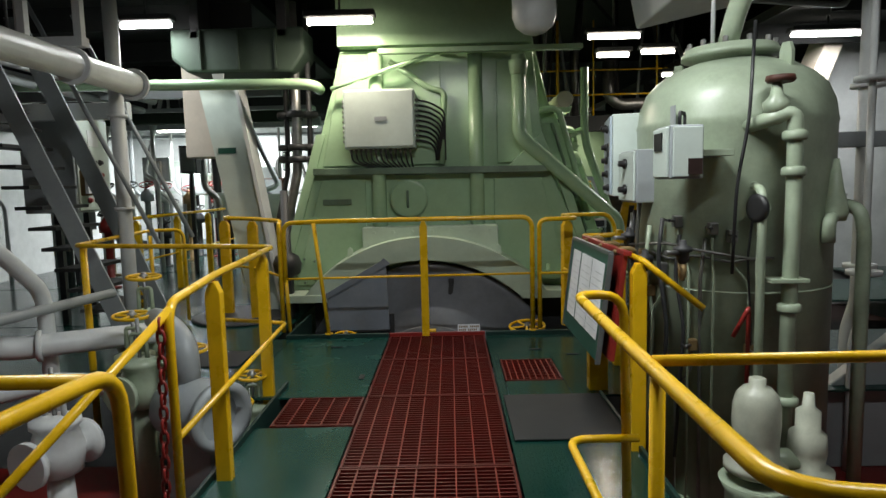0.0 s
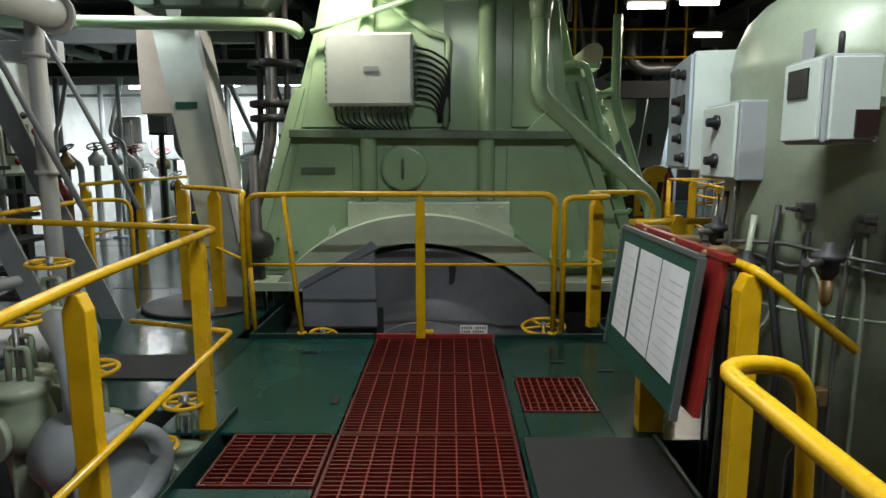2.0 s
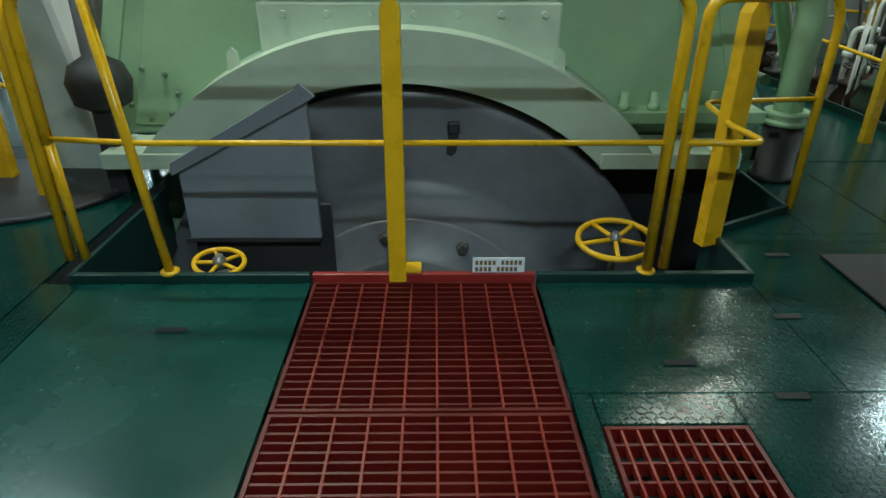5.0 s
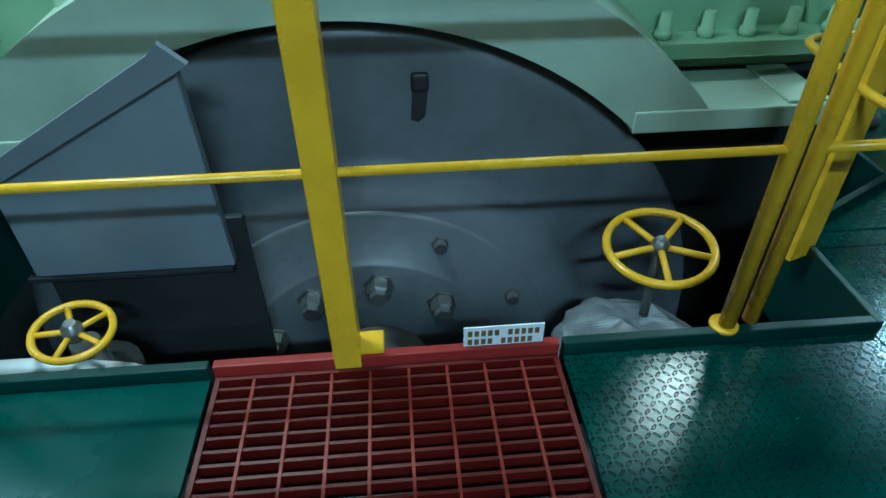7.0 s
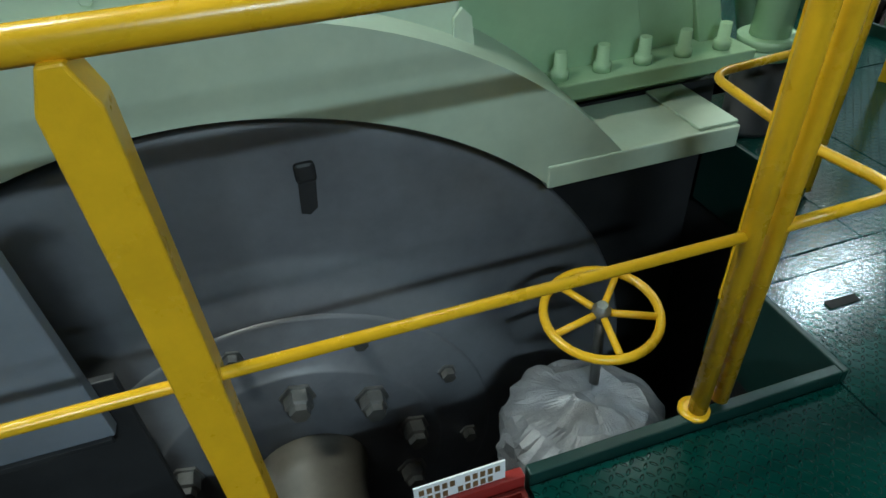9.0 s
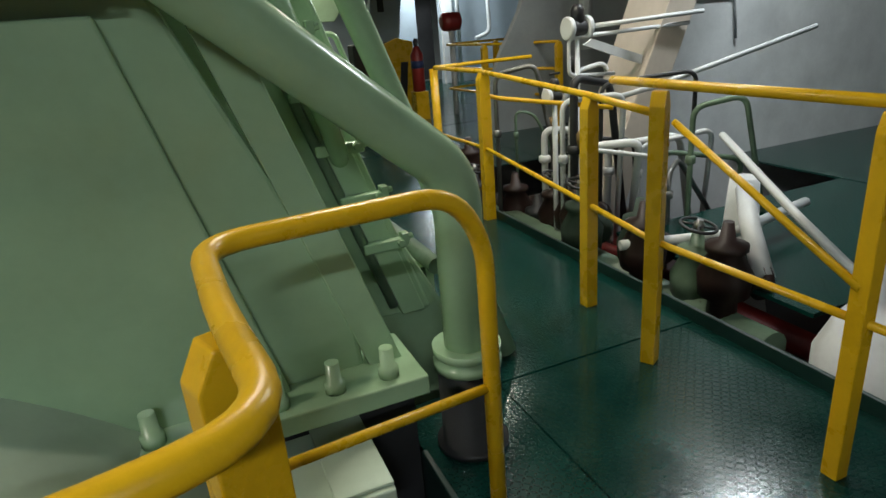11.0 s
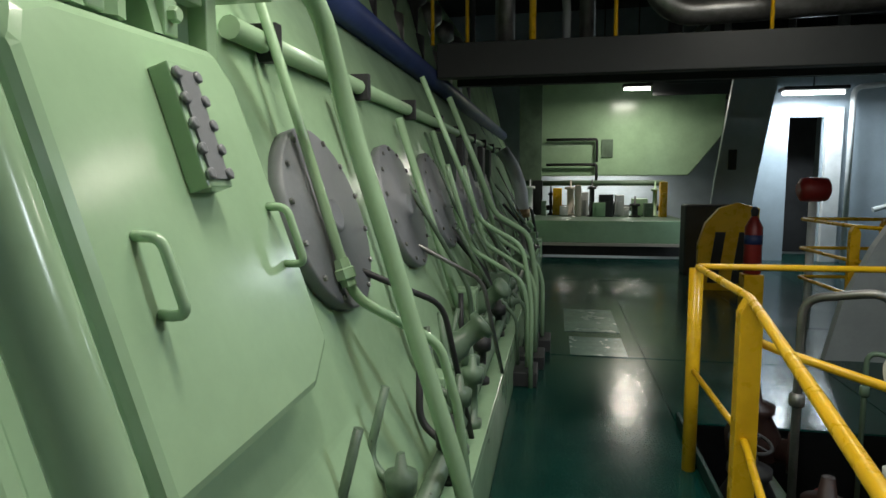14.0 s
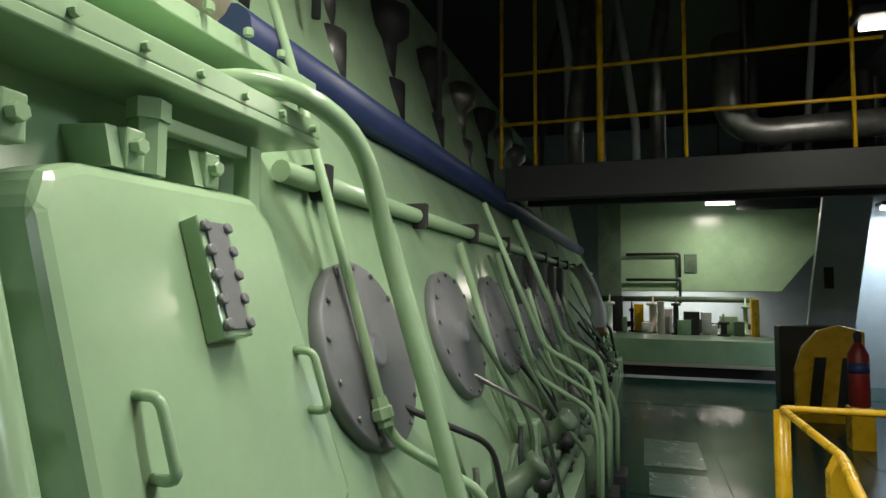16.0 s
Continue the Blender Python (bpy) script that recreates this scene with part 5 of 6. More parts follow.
def gate_valve(x, y, z, s=1.0, mat=None, wheel=True):
    """A flanged gate valve with yoke and handwheel."""
    m = mat or TANK
    t_ = thing("gate_valve", (x, y, -0.55), "grey-green flanged valve with a yellow handwheel" if wheel else "grey-green flanged valve in the pump well", "valve", "well valves")
    part("body", lathe(B(), (x, y, z - 0.16 * s), (0, 0, 1), [(0, 0.05 * s), (0.03 * s, 0.11 * s), (0.16 * s, 0.13 * s), (0.26 * s, 0.10 * s), (0.28 * s, 0.12 * s), (0.31 * s, 0.12 * s), (0.33 * s, 0.05 * s)], 18), m, t_)
    for d in (-1, 1):
        part("flange", lathe(B(), (x, y, z - 0.03 * s), (0.3 * d, d, 0), [(0.08 * s, 0.07 * s), (0.15 * s, 0.07 * s), (0.15 * s, 0.12 * s), (0.18 * s, 0.12 * s)], 18), m, t_)
    part("yoke", tube(B(), [(x - 0.05 * s, y, z + 0.15 * s), (x - 0.045 * s, y, z + 0.32 * s), (x + 0.045 * s, y, z + 0.32 * s), (x + 0.05 * s, y, z + 0.15 * s)], 0.014 * s, 8, 0.02), m, t_)
    part("spindle", tube(B(), [(x, y, z + 0.1 * s), (x, y, z + 0.42 * s)], 0.012 * s, 8), STEEL, t_)
    part("stool", lathe(B(), (x, y, -0.55), (0, 0, 1), [(0, 0.08 * s), (z - 0.12 * s + 0.55, 0.06 * s)], 12), m, t_)
    if wheel:
        handwheel(t_, (x, y, z + 0.40 * s), 0.10 * s + 0.01, 5, (0.05, -0.05, 1), None, 0.011)
    return t_


gate_valve(-1.70, 5.2, 0.34, 1.0)
gate_valve(-1.55, 4.72, 0.16, 1.0)
gate_valve(-1.38, 4.45, 0.20, 0.95, wheel=False)
gate_valve(-1.12, 4.55, 0.02, 0.9)
gate_valve(-0.82, 4.76, -0.18, 0.8)
gate_valve(-0.80, 4.42, -0.22, 0.75, GREY)
gate_valve(-1.55, 3.9, 0.05, 1.0, WHITE, False)
pump = thing("cooling_pump", (-1.0, 3.5, -0.55), "grey cast pump with a wide flanged suction mouth", "pump")
part("casing", lathe(B(), (-1.25, 3.72, 0.08), (0.75, -0.45, 0), [(0, 0.10), (0.03, 0.17), (0.25, 0.19), (0.32, 0.15), (0.42, 0.145), (0.42, 0.20), (0.46, 0.20), (0.465, 0.14), (0.40, 0.135)], 30), GREY, pump)
part("stand", box(B(), -1.2, -0.95, 3.5, 3.75, -0.55, -0.05, 0.01), GREY, pump)
part("discharge", tube(B(), [(-1.1, 3.62, 0.2), (-1.1, 3.62, 0.45), (-1.25, 3.8, 0.52), (-1.5, 4.1, 0.52)], 0.07, 14, 0.1), GREY, pump)
part("drain_cock", lathe(B(), (-0.80, 3.38, -0.42), (0.8, -0.4, 0), [(0, 0.05), (0.03, 0.06), (0.05, 0.03)], 12), GREY, pump)
pump.location.y += 0.70
pump.location.x += 0.06
bm = B()
for i in range(24):
    z = 0.88 - i * 0.045
    c = Vector((-0.52 - 0.0016 * i, 2.96 + 0.0 * i, z))
    u = Vector((1, 0, 0)) if i % 2 else Vector((0, 1, 0))
    tube(bm, [c + 0.013 * math.cos(k * math.pi / 5) * u + 0.028 * math.sin(k * math.pi / 5) * Vector((0, 0, 1)) for k in range(10)], 0.006, 5, closed=True)
solid("barrier_chain", bm, RED, "red plastic barrier chain hanging from the rail", "chain")

# stair, column and cabinet behind the port well
stair = thing("stairway", (-3.0, 6.5, 0.0), "pale steel stair with railed stringers going up", "stairs")
for y in (6.1, 6.8):
    part("stringer", prism(B(), [(-2.20, 0.0), (-2.38, 0.0), (-3.65, 3.0), (-3.47, 3.0)], y, y + 0.02), GREY, stair)
    part("handrail", tube(B(), [(-2.0, y, 0.9), (-3.0, y, 3.0)], 0.02, 8), GREY, stair)
for i in range(13):
    part("tread", box(B(), -2.62 - i * 0.098 - 0.12, -2.62 - i * 0.098 + 0.12, 6.12, 6.80, 0.62 + i * 0.18 - 0.31, 0.65 + i * 0.18 - 0.31), SHADE_BLACK, stair)
solid("steel_column", box(B(), -3.30, -3.10, 5.35, 5.55, -0.55, 3.34, 0.01), WHITE, "white painted steel pillar", "pillar", group="pillars")
cab = thing("switch_cabinet", (-3.45, 7.4, 1.1), "grey-green switch cabinet with meters and knobs, on legs", "cabinet")
part("body", box(B(), -3.75, -3.22, 7.0, 7.62, 1.15, 2.12, 0.01), GREY, cab)
part("door", box(B(), -3.218, -3.20, 7.02, 7.60, 1.17, 2.10, 0.005), PALE_BOX, cab)
part("meter", box(B(), -3.198, -3.19, 7.22, 7.40, 1.82, 1.98), WHITE, cab)
for i in range(3):
    for j in range(4):
        part("knob", lathe(B(), (-3.20, 7.18 + 0.12 * i, 1.66 - 0.13 * j), (1, 0, 0), [(0, 0.03), (0.012, 0.03), (0.014, 0.02), (0.035, 0.018)], 10), BLACK if (i + j) % 3 else RED, cab)
for y in (7.05, 7.55):
    part("leg", box(B(), -3.5, -3.44, y, y + 0.05, 0.0, 1.15), DARK, cab)
solid("notice_card", box(B(), -3.02, -2.99, 6.82, 6.96, 1.34, 1.62), PAPER, "white card fixed by the switch cabinet", "card")
solid("relay_box", box(B(), -3.198, -3.06, 7.04, 7.16, 1.32, 1.58, 0.006), BRASS, "ochre coloured relay box beside the switches", "box")

col = thing("slanted_column", (-1.7, 7.6, 0.0), "pale grey tapered steel strut leaning over the walkway", "column")
part("web", prism(B(), [(-2.14, 2.42), (-1.74, 2.42), (-1.36, 0.0), (-1.70, 0.0)], 7.52, 7.58), PALE_BOX, col)
part("flange", prism(B(), [(-1.74, 2.42), (-1.70, 2.42), (-1.32, 0.0), (-1.36, 0.0)], 7.44, 7.70), WHITE, col)
part("name_plate", box(B(), -1.97, -1.78, 7.512, 7.519, 1.73, 1.79), BOARD, col, "small green plate")
solid("deck_support", lathe(B(), (-1.72, 7.3, 0.003), (0, 0, 1), [(0, 0.52), (0.02, 0.52), (0.025, 0.5)], 30), DARK, "black round base ring on the floor plates", "base", kind="structure")
solid("green_pipe", tube(B(), [(-4.6, 7.3, 2.46), (-1.0, 7.3, 2.40), (-0.86, 7.3, 2.38), (-0.84, 7.45, 2.36)], 0.055, 14, 0.1), ENGINE, "light green pipe crossing to the engine front", "pipe", group="engine pipes")
for k, (x, y) in enumerate(((-1.14, 7.62), (-1.02, 7.7), (-1.28, 7.75))):
    p = thing("fuel_pipe", (x - 0.15, y, 0.0), "dark steel pipe with couplings at the engine corner", "pipe", "fuel pipes")
    part("pipe", tube(B(), [(x, y, 3.3), (x, y, 1.9), (x - 0.02, y, 1.5), (x - 0.22, y, 0.7), (x - 0.24, y, 0.0)], 0.05 if k == 0 else 0.028, 12), STEEL if k == 0 else DARK, p)
    for z in (2.1, 1.75, 1.62):
        part("coupling", lathe(B(), (x - 0.005, y, z), (0, 0, 1), [(0, 0.07), (0.01, 0.10), (0.06, 0.10), (0.07, 0.07)], 14), DARK, p)
solid("oil_filter", lathe(B(), (-1.22, 7.25, 0.42), (0, 0, 1), [(0, 0.06), (0.04, 0.13), (0.14, 0.15), (0.22, 0.12), (0.26, 0.05), (0.9, 0.04)], 20), DARK, "dark round filter bowl on a steel pipe", "filter")
solid("filter_stand", box(B(), -1.27, -1.17, 7.2, 7.3, 0.0, 0.43, 0.01), DARK, "short dark stand under the filter bowl", "stand")
over = thing("air_trunking", (-1.5, 7.5, 2.5), "dark green sheet steel air trunking under the deckhead", "duct")
part("shell", prism(B(), [(-2.36, 2.70), (-2.20, 2.56), (-1.12, 2.54), (-0.98, 2.72), (-0.98, 3.0), (-2.36, 3.0)], 7.40, 7.90, bevel=0.03), DARK_GREEN, over)
for x in (-2.05, -1.66, -1.27):
    part("rib", box(B(), x - 0.012, x + 0.012, 7.37, 7.399, 2.58, 2.98, 0.003), DARK_GREEN, over)
for x in (-2.1, -1.2):
    part("saddle", box(B(), x - 0.05, x + 0.05, 7.4, 7.8, 2.9, 3.34, 0.006), DARK, over)
part("lug", prism(B(), [(-1.9, 2.52), (-1.78, 2.52), (-1.80, 2.40), (-1.84, 2.37), (-1.88, 2.40)], 7.28, 7.30), WHITE, over)
for k in range(4):
    solid("cable_tray", box(B(), -8.0, -1.7, 8.6 + k * 2.4, 8.9 + k * 2.4, 2.62, 2.68), GREY, "grey cable tray under the deckhead", "cable tray", group="cable trays")

# port far end: bright control area with cabinets
for i, (x, w, h) in enumerate(((-6.2, 0.9, 2.0), (-5.25, 0.7, 2.0), (-4.3, 0.5, 1.9))):
    c = thing("switchboard", (x, 14.6 + 0.5 * i, 0.0), "pale green switchboard cabinet in bright light", "cabinet", "switchboards")
    part("body", box(B(), x, x + w, 14.4 + 0.9 * i, 15.0 + 0.9 * i, 0.0, h, 0.01), PALE_BOX, c)
    for k in range(3):
        part("panel", box(B(), x + 0.05, x + w - 0.05, 14.385 + 0.9 * i, 14.398 + 0.9 * i, 0.2 + 0.58 * k, 0.72 + 0.58 * k), WHITE, c)
solid("partition_wall", box(B(), -8.2, -2.6, 18.0, 18.1, 0.0, 3.3), WHITE, "white painted partition in bright lamp light", kind="structure")
rng = random.Random(3)
for i in range(16):
    x, y = -5.2 + rng.random() * 2.4, 9.0 + rng.random() * 5.5
    if -3.9 < x < -2.4 and y < 13:
        x -= 1.5
    gate = thing("deck_valve", (x, y, 0.0), rng.choice(["dark valve stand on the port walkway side", "red painted valve stand on the port side", "grey valve stand on the port side"]), "valve", "port valves")
    h = rng.uniform(0.5, 1.2)
    part("stand", lathe(B(), (x, y, 0.0), (0, 0, 1), [(0, 0.12), (0.02, 0.12), (0.03, 0.05), (h, 0.05), (h, 0.11), (h + 0.12, 0.12), (h + 0.2, 0.05), (h + 0.3, 0.02)], 14), rng.choice([DARK, RED, GREY, WHITE, BRASS]), gate)
    handwheel(gate, (x, y, h + 0.3), 0.12, 4, (rng.uniform(-0.3, 0.3), -0.5, 1), rng.choice([RED, DARK, DARK]), 0.012)
for i in range(14):
    x = -6.4 + i * 0.33
    y = 10.0 + (i * 37 % 70) / 10
    white_pipe([(x, y, 3.3), (x, y, 1.4), (x + 0.2, y + 0.1, 1.2), (x + 0.2, y + 0.1, 0.0)], 0.03 + 0.012 * (i % 3), "vertical pipe on the port side", mat=(WHITE, GREY, STEEL)[i % 3])
rail = thing("guard_rail", (-3.6, 10.0, 0.0), YR + " on the port side", "railing", "guard rails")
for y in (8.3, 9.4, 10.5, 12.0):
    wide_post(-3.3, y, 0.0, 1.0, rail, 0.08, 0.06)
rail_bar("top_rail", [(-3.3, 8.2, 1.03), (-3.3, 12.2, 1.03)], rail)
rail_bar("middle_rail", [(-3.3, 8.2, 0.5), (-3.3, 12.2, 0.5)], rail, 0.013)

# overhead pieces at the engine front
vent = thing("vent_cowl", (1.2, 6.0, 2.5), "white domed ventilation cowl under the deckhead", "vent")
part("dome", lathe(B(), (1.2, 6.0, 2.52), (0, 0, 1), [(0, 0.03), (0.02, 0.09), (0.07, 0.15), (0.14, 0.175), (0.30, 0.175), (0.34, 0.15)], 28), WHITE, vent)
part("neck", lathe(B(), (1.2, 6.0, 2.86), (0, 0, 1), [(0, 0.11), (0.48, 0.11)], 20), WHITE, vent)
solid("stay_rod", tube(B(), [(-0.70, 7.30, 2.34), (0.42, 7.28, 2.68), (0.42, 7.45, 2.70)], 0.022, 10, 0.03), ENGINE, "slim green stay rod across the engine front", "rod", group="engine stays")
solid("support_beam", box(B(), -0.20, 1.85, 7.20, 7.29, 2.66, 2.71, 0.004), ENGINE, "light green steel beam above the junction box", "beam", group="engine stays")
for i in range(4):
    solid("overhead_pipe", tube(B(), [(-1.2 + 0.5 * i, 6.35 + 0.12 * i, 3.2), (2.2 + 0.4 * i, 6.6 + 0.1 * i, 3.0 + 0.06 * i), (4.4, 7.2 + 0.2 * i, 3.0 + 0.06 * i), (4.7, 7.2 + 0.2 * i, 3.4)], 0.03 + 0.012 * (i % 2), 10), (GREY, SHADE_BLACK, STEEL, GREY)[i], "overhead pipe crossing before the engine", "pipe", group="overhead pipes")

# ---- starboard: gallery overhead, far bulkhead, well machinery ----
gal = thing("gallery", (4.0, 15.0, 2.1), "dark overhead gallery on steel beams with yellow rails", "gallery", kind="structure")
# gallery beams and deck take the same painted-in shade
part("edge_beam", box(B(), 1.75, 9.2, 12.62, 12.74, 2.27, 2.56, 0.01), SHADE_BLACK, gal)
part("deck", box(B(), 1.75, 9.2, 12.74, 13.7, 2.50, 2.56), SHADE_BLACK, gal)
part("back_beam", box(B(), 1.75, 9.2, 13.7, 13.8, 2.36, 2.56), SHADE_BLACK, gal)
for x in (1.7, 2.0, 2.55, 3.22, 4.4):
    part("rail_post", tube(B(), [(x, 12.70, 2.56), (x, 12.70, 4.3)], 0.028 if x == 2.55 else 0.016, 8), YELLOW, gal)
for z in (2.95, 3.4):
    part("gallery_rail", tube(B(), [(1.7, 12.70, z), (6.5, 12.70, z)], 0.016, 8), YELLOW, gal)
for y in (8.2, 9.6, 11.2):
    part("hanger", tube(B(), [(1.62, y, 2.6), (1.62, y, 5.5)], 0.02, 8), DARK, gal)
solid("exhaust_pipe", tube(B(), [(3.55, 12.9, 3.6), (3.55, 12.9, 2.95), (3.75, 12.9, 2.78), (6.5, 12.9, 2.85)], 0.11, 16, 0.3), STEEL, "dull steel bent pipe lying on the gallery", "pipe", group="gallery pipes")
rng = random.Random(8)
for i in range(14):
    x, y = rng.uniform(1.5, 6.0), rng.uniform(13.0, 13.6)
    solid("gallery_pipe", tube(B(), [(x, y, 2.56), (x, y, rng.uniform(2.9, 4.6)), (x + rng.uniform(-0.5, 0.5), y + 0.2, 4.9)], rng.uniform(0.02, 0.08), 8), rng.choice([DARK, STEEL, SHADE_BLACK, GREY]), "dark pipe on the gallery above", "pipe", group="gallery pipes")
for i in range(10):
    y = 9.2 + i * 0.75
    solid("fuel_valve", lathe(B(), (1.45, y, 2.45), (0, 0, 1), [(0, 0.12), (0.25, 0.12), (0.28, 0.06), (0.5, 0.07), (0.55, 0.14), (0.7, 0.14), (0.75, 0.05)], 12), rng.choice([DARK, STEEL, SHADE_BLACK]), "dark fuel pump on the engine top", "fuel pump", group="fuel pumps")

# green box panel at the end, with bench and pipes beneath
end = thing("end_casing", (4.0, 21.9, 0.25), "light green painted casing across the end of the walkway", "casing")
part("panel", prism(B(), [(2.05, 1.5), (5.55, 1.5), (6.25, 2.4), (6.25, 3.9), (2.05, 3.9)], 21.6, 22.0, bevel=0.02), ENGINE, end)
part("side_frame", box(B(), 1.9, 2.4, 21.5, 21.62, 1.3, 3.6, 0.01), ENGINE_DARK, end)
for z in (1.75, 2.3):
    part("pipe", tube(B(), [(2.5, 21.5, z), (3.6, 21.5, z), (3.6, 21.5, z - 0.5)], 0.03, 8), DARK, end)
part("hatch", box(B(), 3.7, 3.95, 21.57, 21.6, 1.9, 2.3, 0.01), ENGINE_DARK, end)
part("corner_bracket", prism(B(), [(5.7, 3.2), (6.6, 3.2), (6.6, 4.1), (6.2, 4.1)], 21.3, 21.58), ENGINE, end)
bench = thing("platform", (4.0, 20.0, 0.0), "pale green raised platform with a dark kick space", "platform")
part("top", box(B(), 1.9, 5.1, 19.0, 21.5, 0.58, 0.66, 0.01), ENGINE_DARK, bench)
part("front_panel", box(B(), 1.9, 5.1, 18.97, 18.995, 0.26, 0.66, 0.003), ENGINE, bench)
part("edge", box(B(), 1.9, 5.1, 18.95, 18.995, 0.20, 0.255, 0.003), CREAM, bench)
# set-back base painted dark for the shade in the kick space
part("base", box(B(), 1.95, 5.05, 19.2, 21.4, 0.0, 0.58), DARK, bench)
rng = random.Random(21)
for i in range(20):
    x, y = 2.2 + i * 0.14, 20.5 + rng.uniform(-0.2, 0.6)
    h, w = rng.uniform(0.18, 0.75), rng.uniform(0.05, 0.16)
    bm = B()
    if i % 3:
        box(bm, x - w, x + w, y - 0.1, y + 0.1, 0.66, 0.66 + h, 0.01)
        box(bm, x - w * 0.5, x + w * 0.5, y - 0.13, y - 0.1, 0.72, 0.66 + h * 0.7, 0.004)
    else:
        lathe(bm, (x, y, 0.66), (0, 0, 1), [(0, w), (0.03, w), (0.03, w * 0.5), (h, w * 0.5), (h, w * 0.9), (h + 0.05, w * 0.9), (h + 0.06, 0.02), (h + 0.2, 0.015)], 12)
    solid("stores_item", bm, rng.choice([CREAM, ENGINE, DARK, DARK, GREY, ENGINE_DARK, YELLOW, WHITE]), "small fitting standing on the raised platform", "fitting", group="platform fittings")
for z in (0.80, 1.34):
    solid("cross_pipe", tube(B(), [(2.0, 21.3, z), (5.0, 21.3, z), (5.0, 21.3, 0.66)], 0.06, 10), ENGINE_DARK if z > 1 else DARK, "horizontal pipe beneath the green casing", "pipe", group="cross pipes")
strut = thing("hull_pillar", (5.6, 17.4, 0.0), "pale blue-grey tapered hull pillar with an oval hole", "pillar", "pillars")
part("web", prism(B(), [(4.95, 0.0), (5.62, 0.0), (5.64, 1.1), (5.98, 3.3), (5.36, 3.3), (5.10, 1.4)], 17.3, 17.4), BLUE_GREY, strut)
part("hatch", box(B(), 5.27, 5.39, 17.28, 17.298, 1.55, 1.85, 0.01), DARK, strut)
part("foot", box(B(), 4.62, 5.32, 16.9, 17.28, 0.0, 1.04, 0.03), DARK, strut)
barrier = thing("pump_guard", (5.3, 15.6, 0.0), "yellow and black curved steel guard over a pump", "guard")
part("shell", prism(B(), [(4.54, 0.0), (5.25, 0.0), (5.25, 1.05), (5.0, 1.12), (4.78, 1.05), (4.62, 0.86), (4.54, 0.6)], 15.6, 15.7, bevel=0.01), YELLOW, barrier)
for x in (4.66, 4.94):
    part("stripe", prism(B(), [(x, 0.1), (x + 0.12, 0.1), (x + 0.2, 0.75), (x + 0.08, 0.75)], 15.585, 15.598), BLACK, barrier)
ext = thing("fire_extinguisher", (4.84, 14.4, 0.0), "red fire extinguisher with a dark valve, on the floor", "extinguisher")
part("cylinder", lathe(B(), (4.84, 14.4, 0.4), (0, 0, 1), [(0, 0.08), (0.01, 0.09), (0.5, 0.09), (0.58, 0.05), (0.62, 0.03)], 18), RED, ext)
part("label_band", lathe(B(), (4.84, 14.4, 0.72), (0, 0, 1), [(0, 0.0915), (0.1, 0.0915)], 18), BLUE, ext)
part("stand", box(B(), 4.74, 4.94, 14.3, 14.5, 0.0, 0.4, 0.01), YELLOW, ext)
part("valve", lathe(B(), (4.84, 14.4, 1.0), (0, 0, 1), [(0, 0.03), (0.08, 0.04), (0.12, 0.02)], 10), DARK, ext)
rail = thing("guard_rail", (5.6, 13.0, 0.0), YR + " by the far pumps", "railing", "guard rails")
for x, y in ((5.3, 13.2), (5.75, 12.2), (6.0, 14.2)):
    wide_post(x, y, 0.0, 1.0, rail, 0.08, 0.06)
for z in (1.0, 0.7, 0.4):
    rail_bar("top_rail", [(6.6, 14.3, z), (5.25, 14.3, z), (5.3, 13.2, z), (5.75, 12.2, z)], rail, 0.018)
# bright doorway and pale bulkhead to starboard
bulk = thing("wall_side", (7.4, 19.0, 0.0), "pale blue-grey bulkhead with a lit doorway", "wall", kind="structure")
part("panel", box(B(), 7.16, 9.2, 18.9, 19.0, 0.0, 3.3), BLUE_GREY, bulk)
part("panel", box(B(), 5.75, 6.62, 18.9, 19.0, 0.0, 3.3), BLUE_GREY, bulk)
part("lintel", box(B(), 6.62, 7.16, 18.9, 19.0, 2.45, 3.3), BLUE_GREY, bulk)
# dark sheet in place of the unlit space behind the doorway
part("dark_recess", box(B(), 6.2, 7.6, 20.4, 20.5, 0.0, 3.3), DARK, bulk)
part("door_edge", box(B(), 7.17, 7.42, 18.78, 18.896, 0.0, 2.6, 0.01), WHITE, bulk)
solid("white_pipe", tube(B(), [(7.5, 18.7, 0.0), (7.5, 18.7, 2.9), (8.2, 18.7, 2.95), (8.25, 18.7, 1.0), (7.9, 18.7, 0.9)], 0.045, 10, 0.15), WHITE, "white pipe loop on the pale bulkhead", "pipe", group="white pipes")

# leaning hull tank with cream edge flange
hull = thing("hull_tank", (6.0, 10.5, -0.55), "grey painted sloping tank side with a cream edge flange", "tank side")
part("side_plate", prism(B(), [(4.20, -0.55), (9.1, -0.55), (9.1, 3.3), (5.75, 3.3), (5.25, 2.0)], 9.9, 10.0, bevel=0.01), WHITE, hull)
part("edge_flange", prism(B(), [(4.05, -0.55), (4.30, -0.55), (5.38, 2.0), (5.9, 3.3), (5.65, 3.3), (5.12, 2.0)], 9.45, 9.895, bevel=0.008), CREAM, hull)
part("round_frame", prism(B(), [(4.85, 0.0), (4.95, 0.45), (5.15, 0.9), (5.42, 1.35), (5.57, 1.75), (5.66, 2.2), (5.68, 3.3), (9.1, 3.3), (9.1, 0.0)], 12.5, 12.58), GREY, hull, "grey curved web frame of the hull")
part("stiffener", tube(B(), [(5.1, 9.88, 1.35), (5.9, 9.88, 1.35), (5.95, 9.88, 1.0)], 0.012, 6), GREY, hull)
solid("white_pipe", tube(B(), [(5.9, 11.9, 3.3), (5.9, 11.9, 0.9)], 0.07, 12), WHITE, "white vertical pipe before the grey tank side", "pipe", group="white pipes")


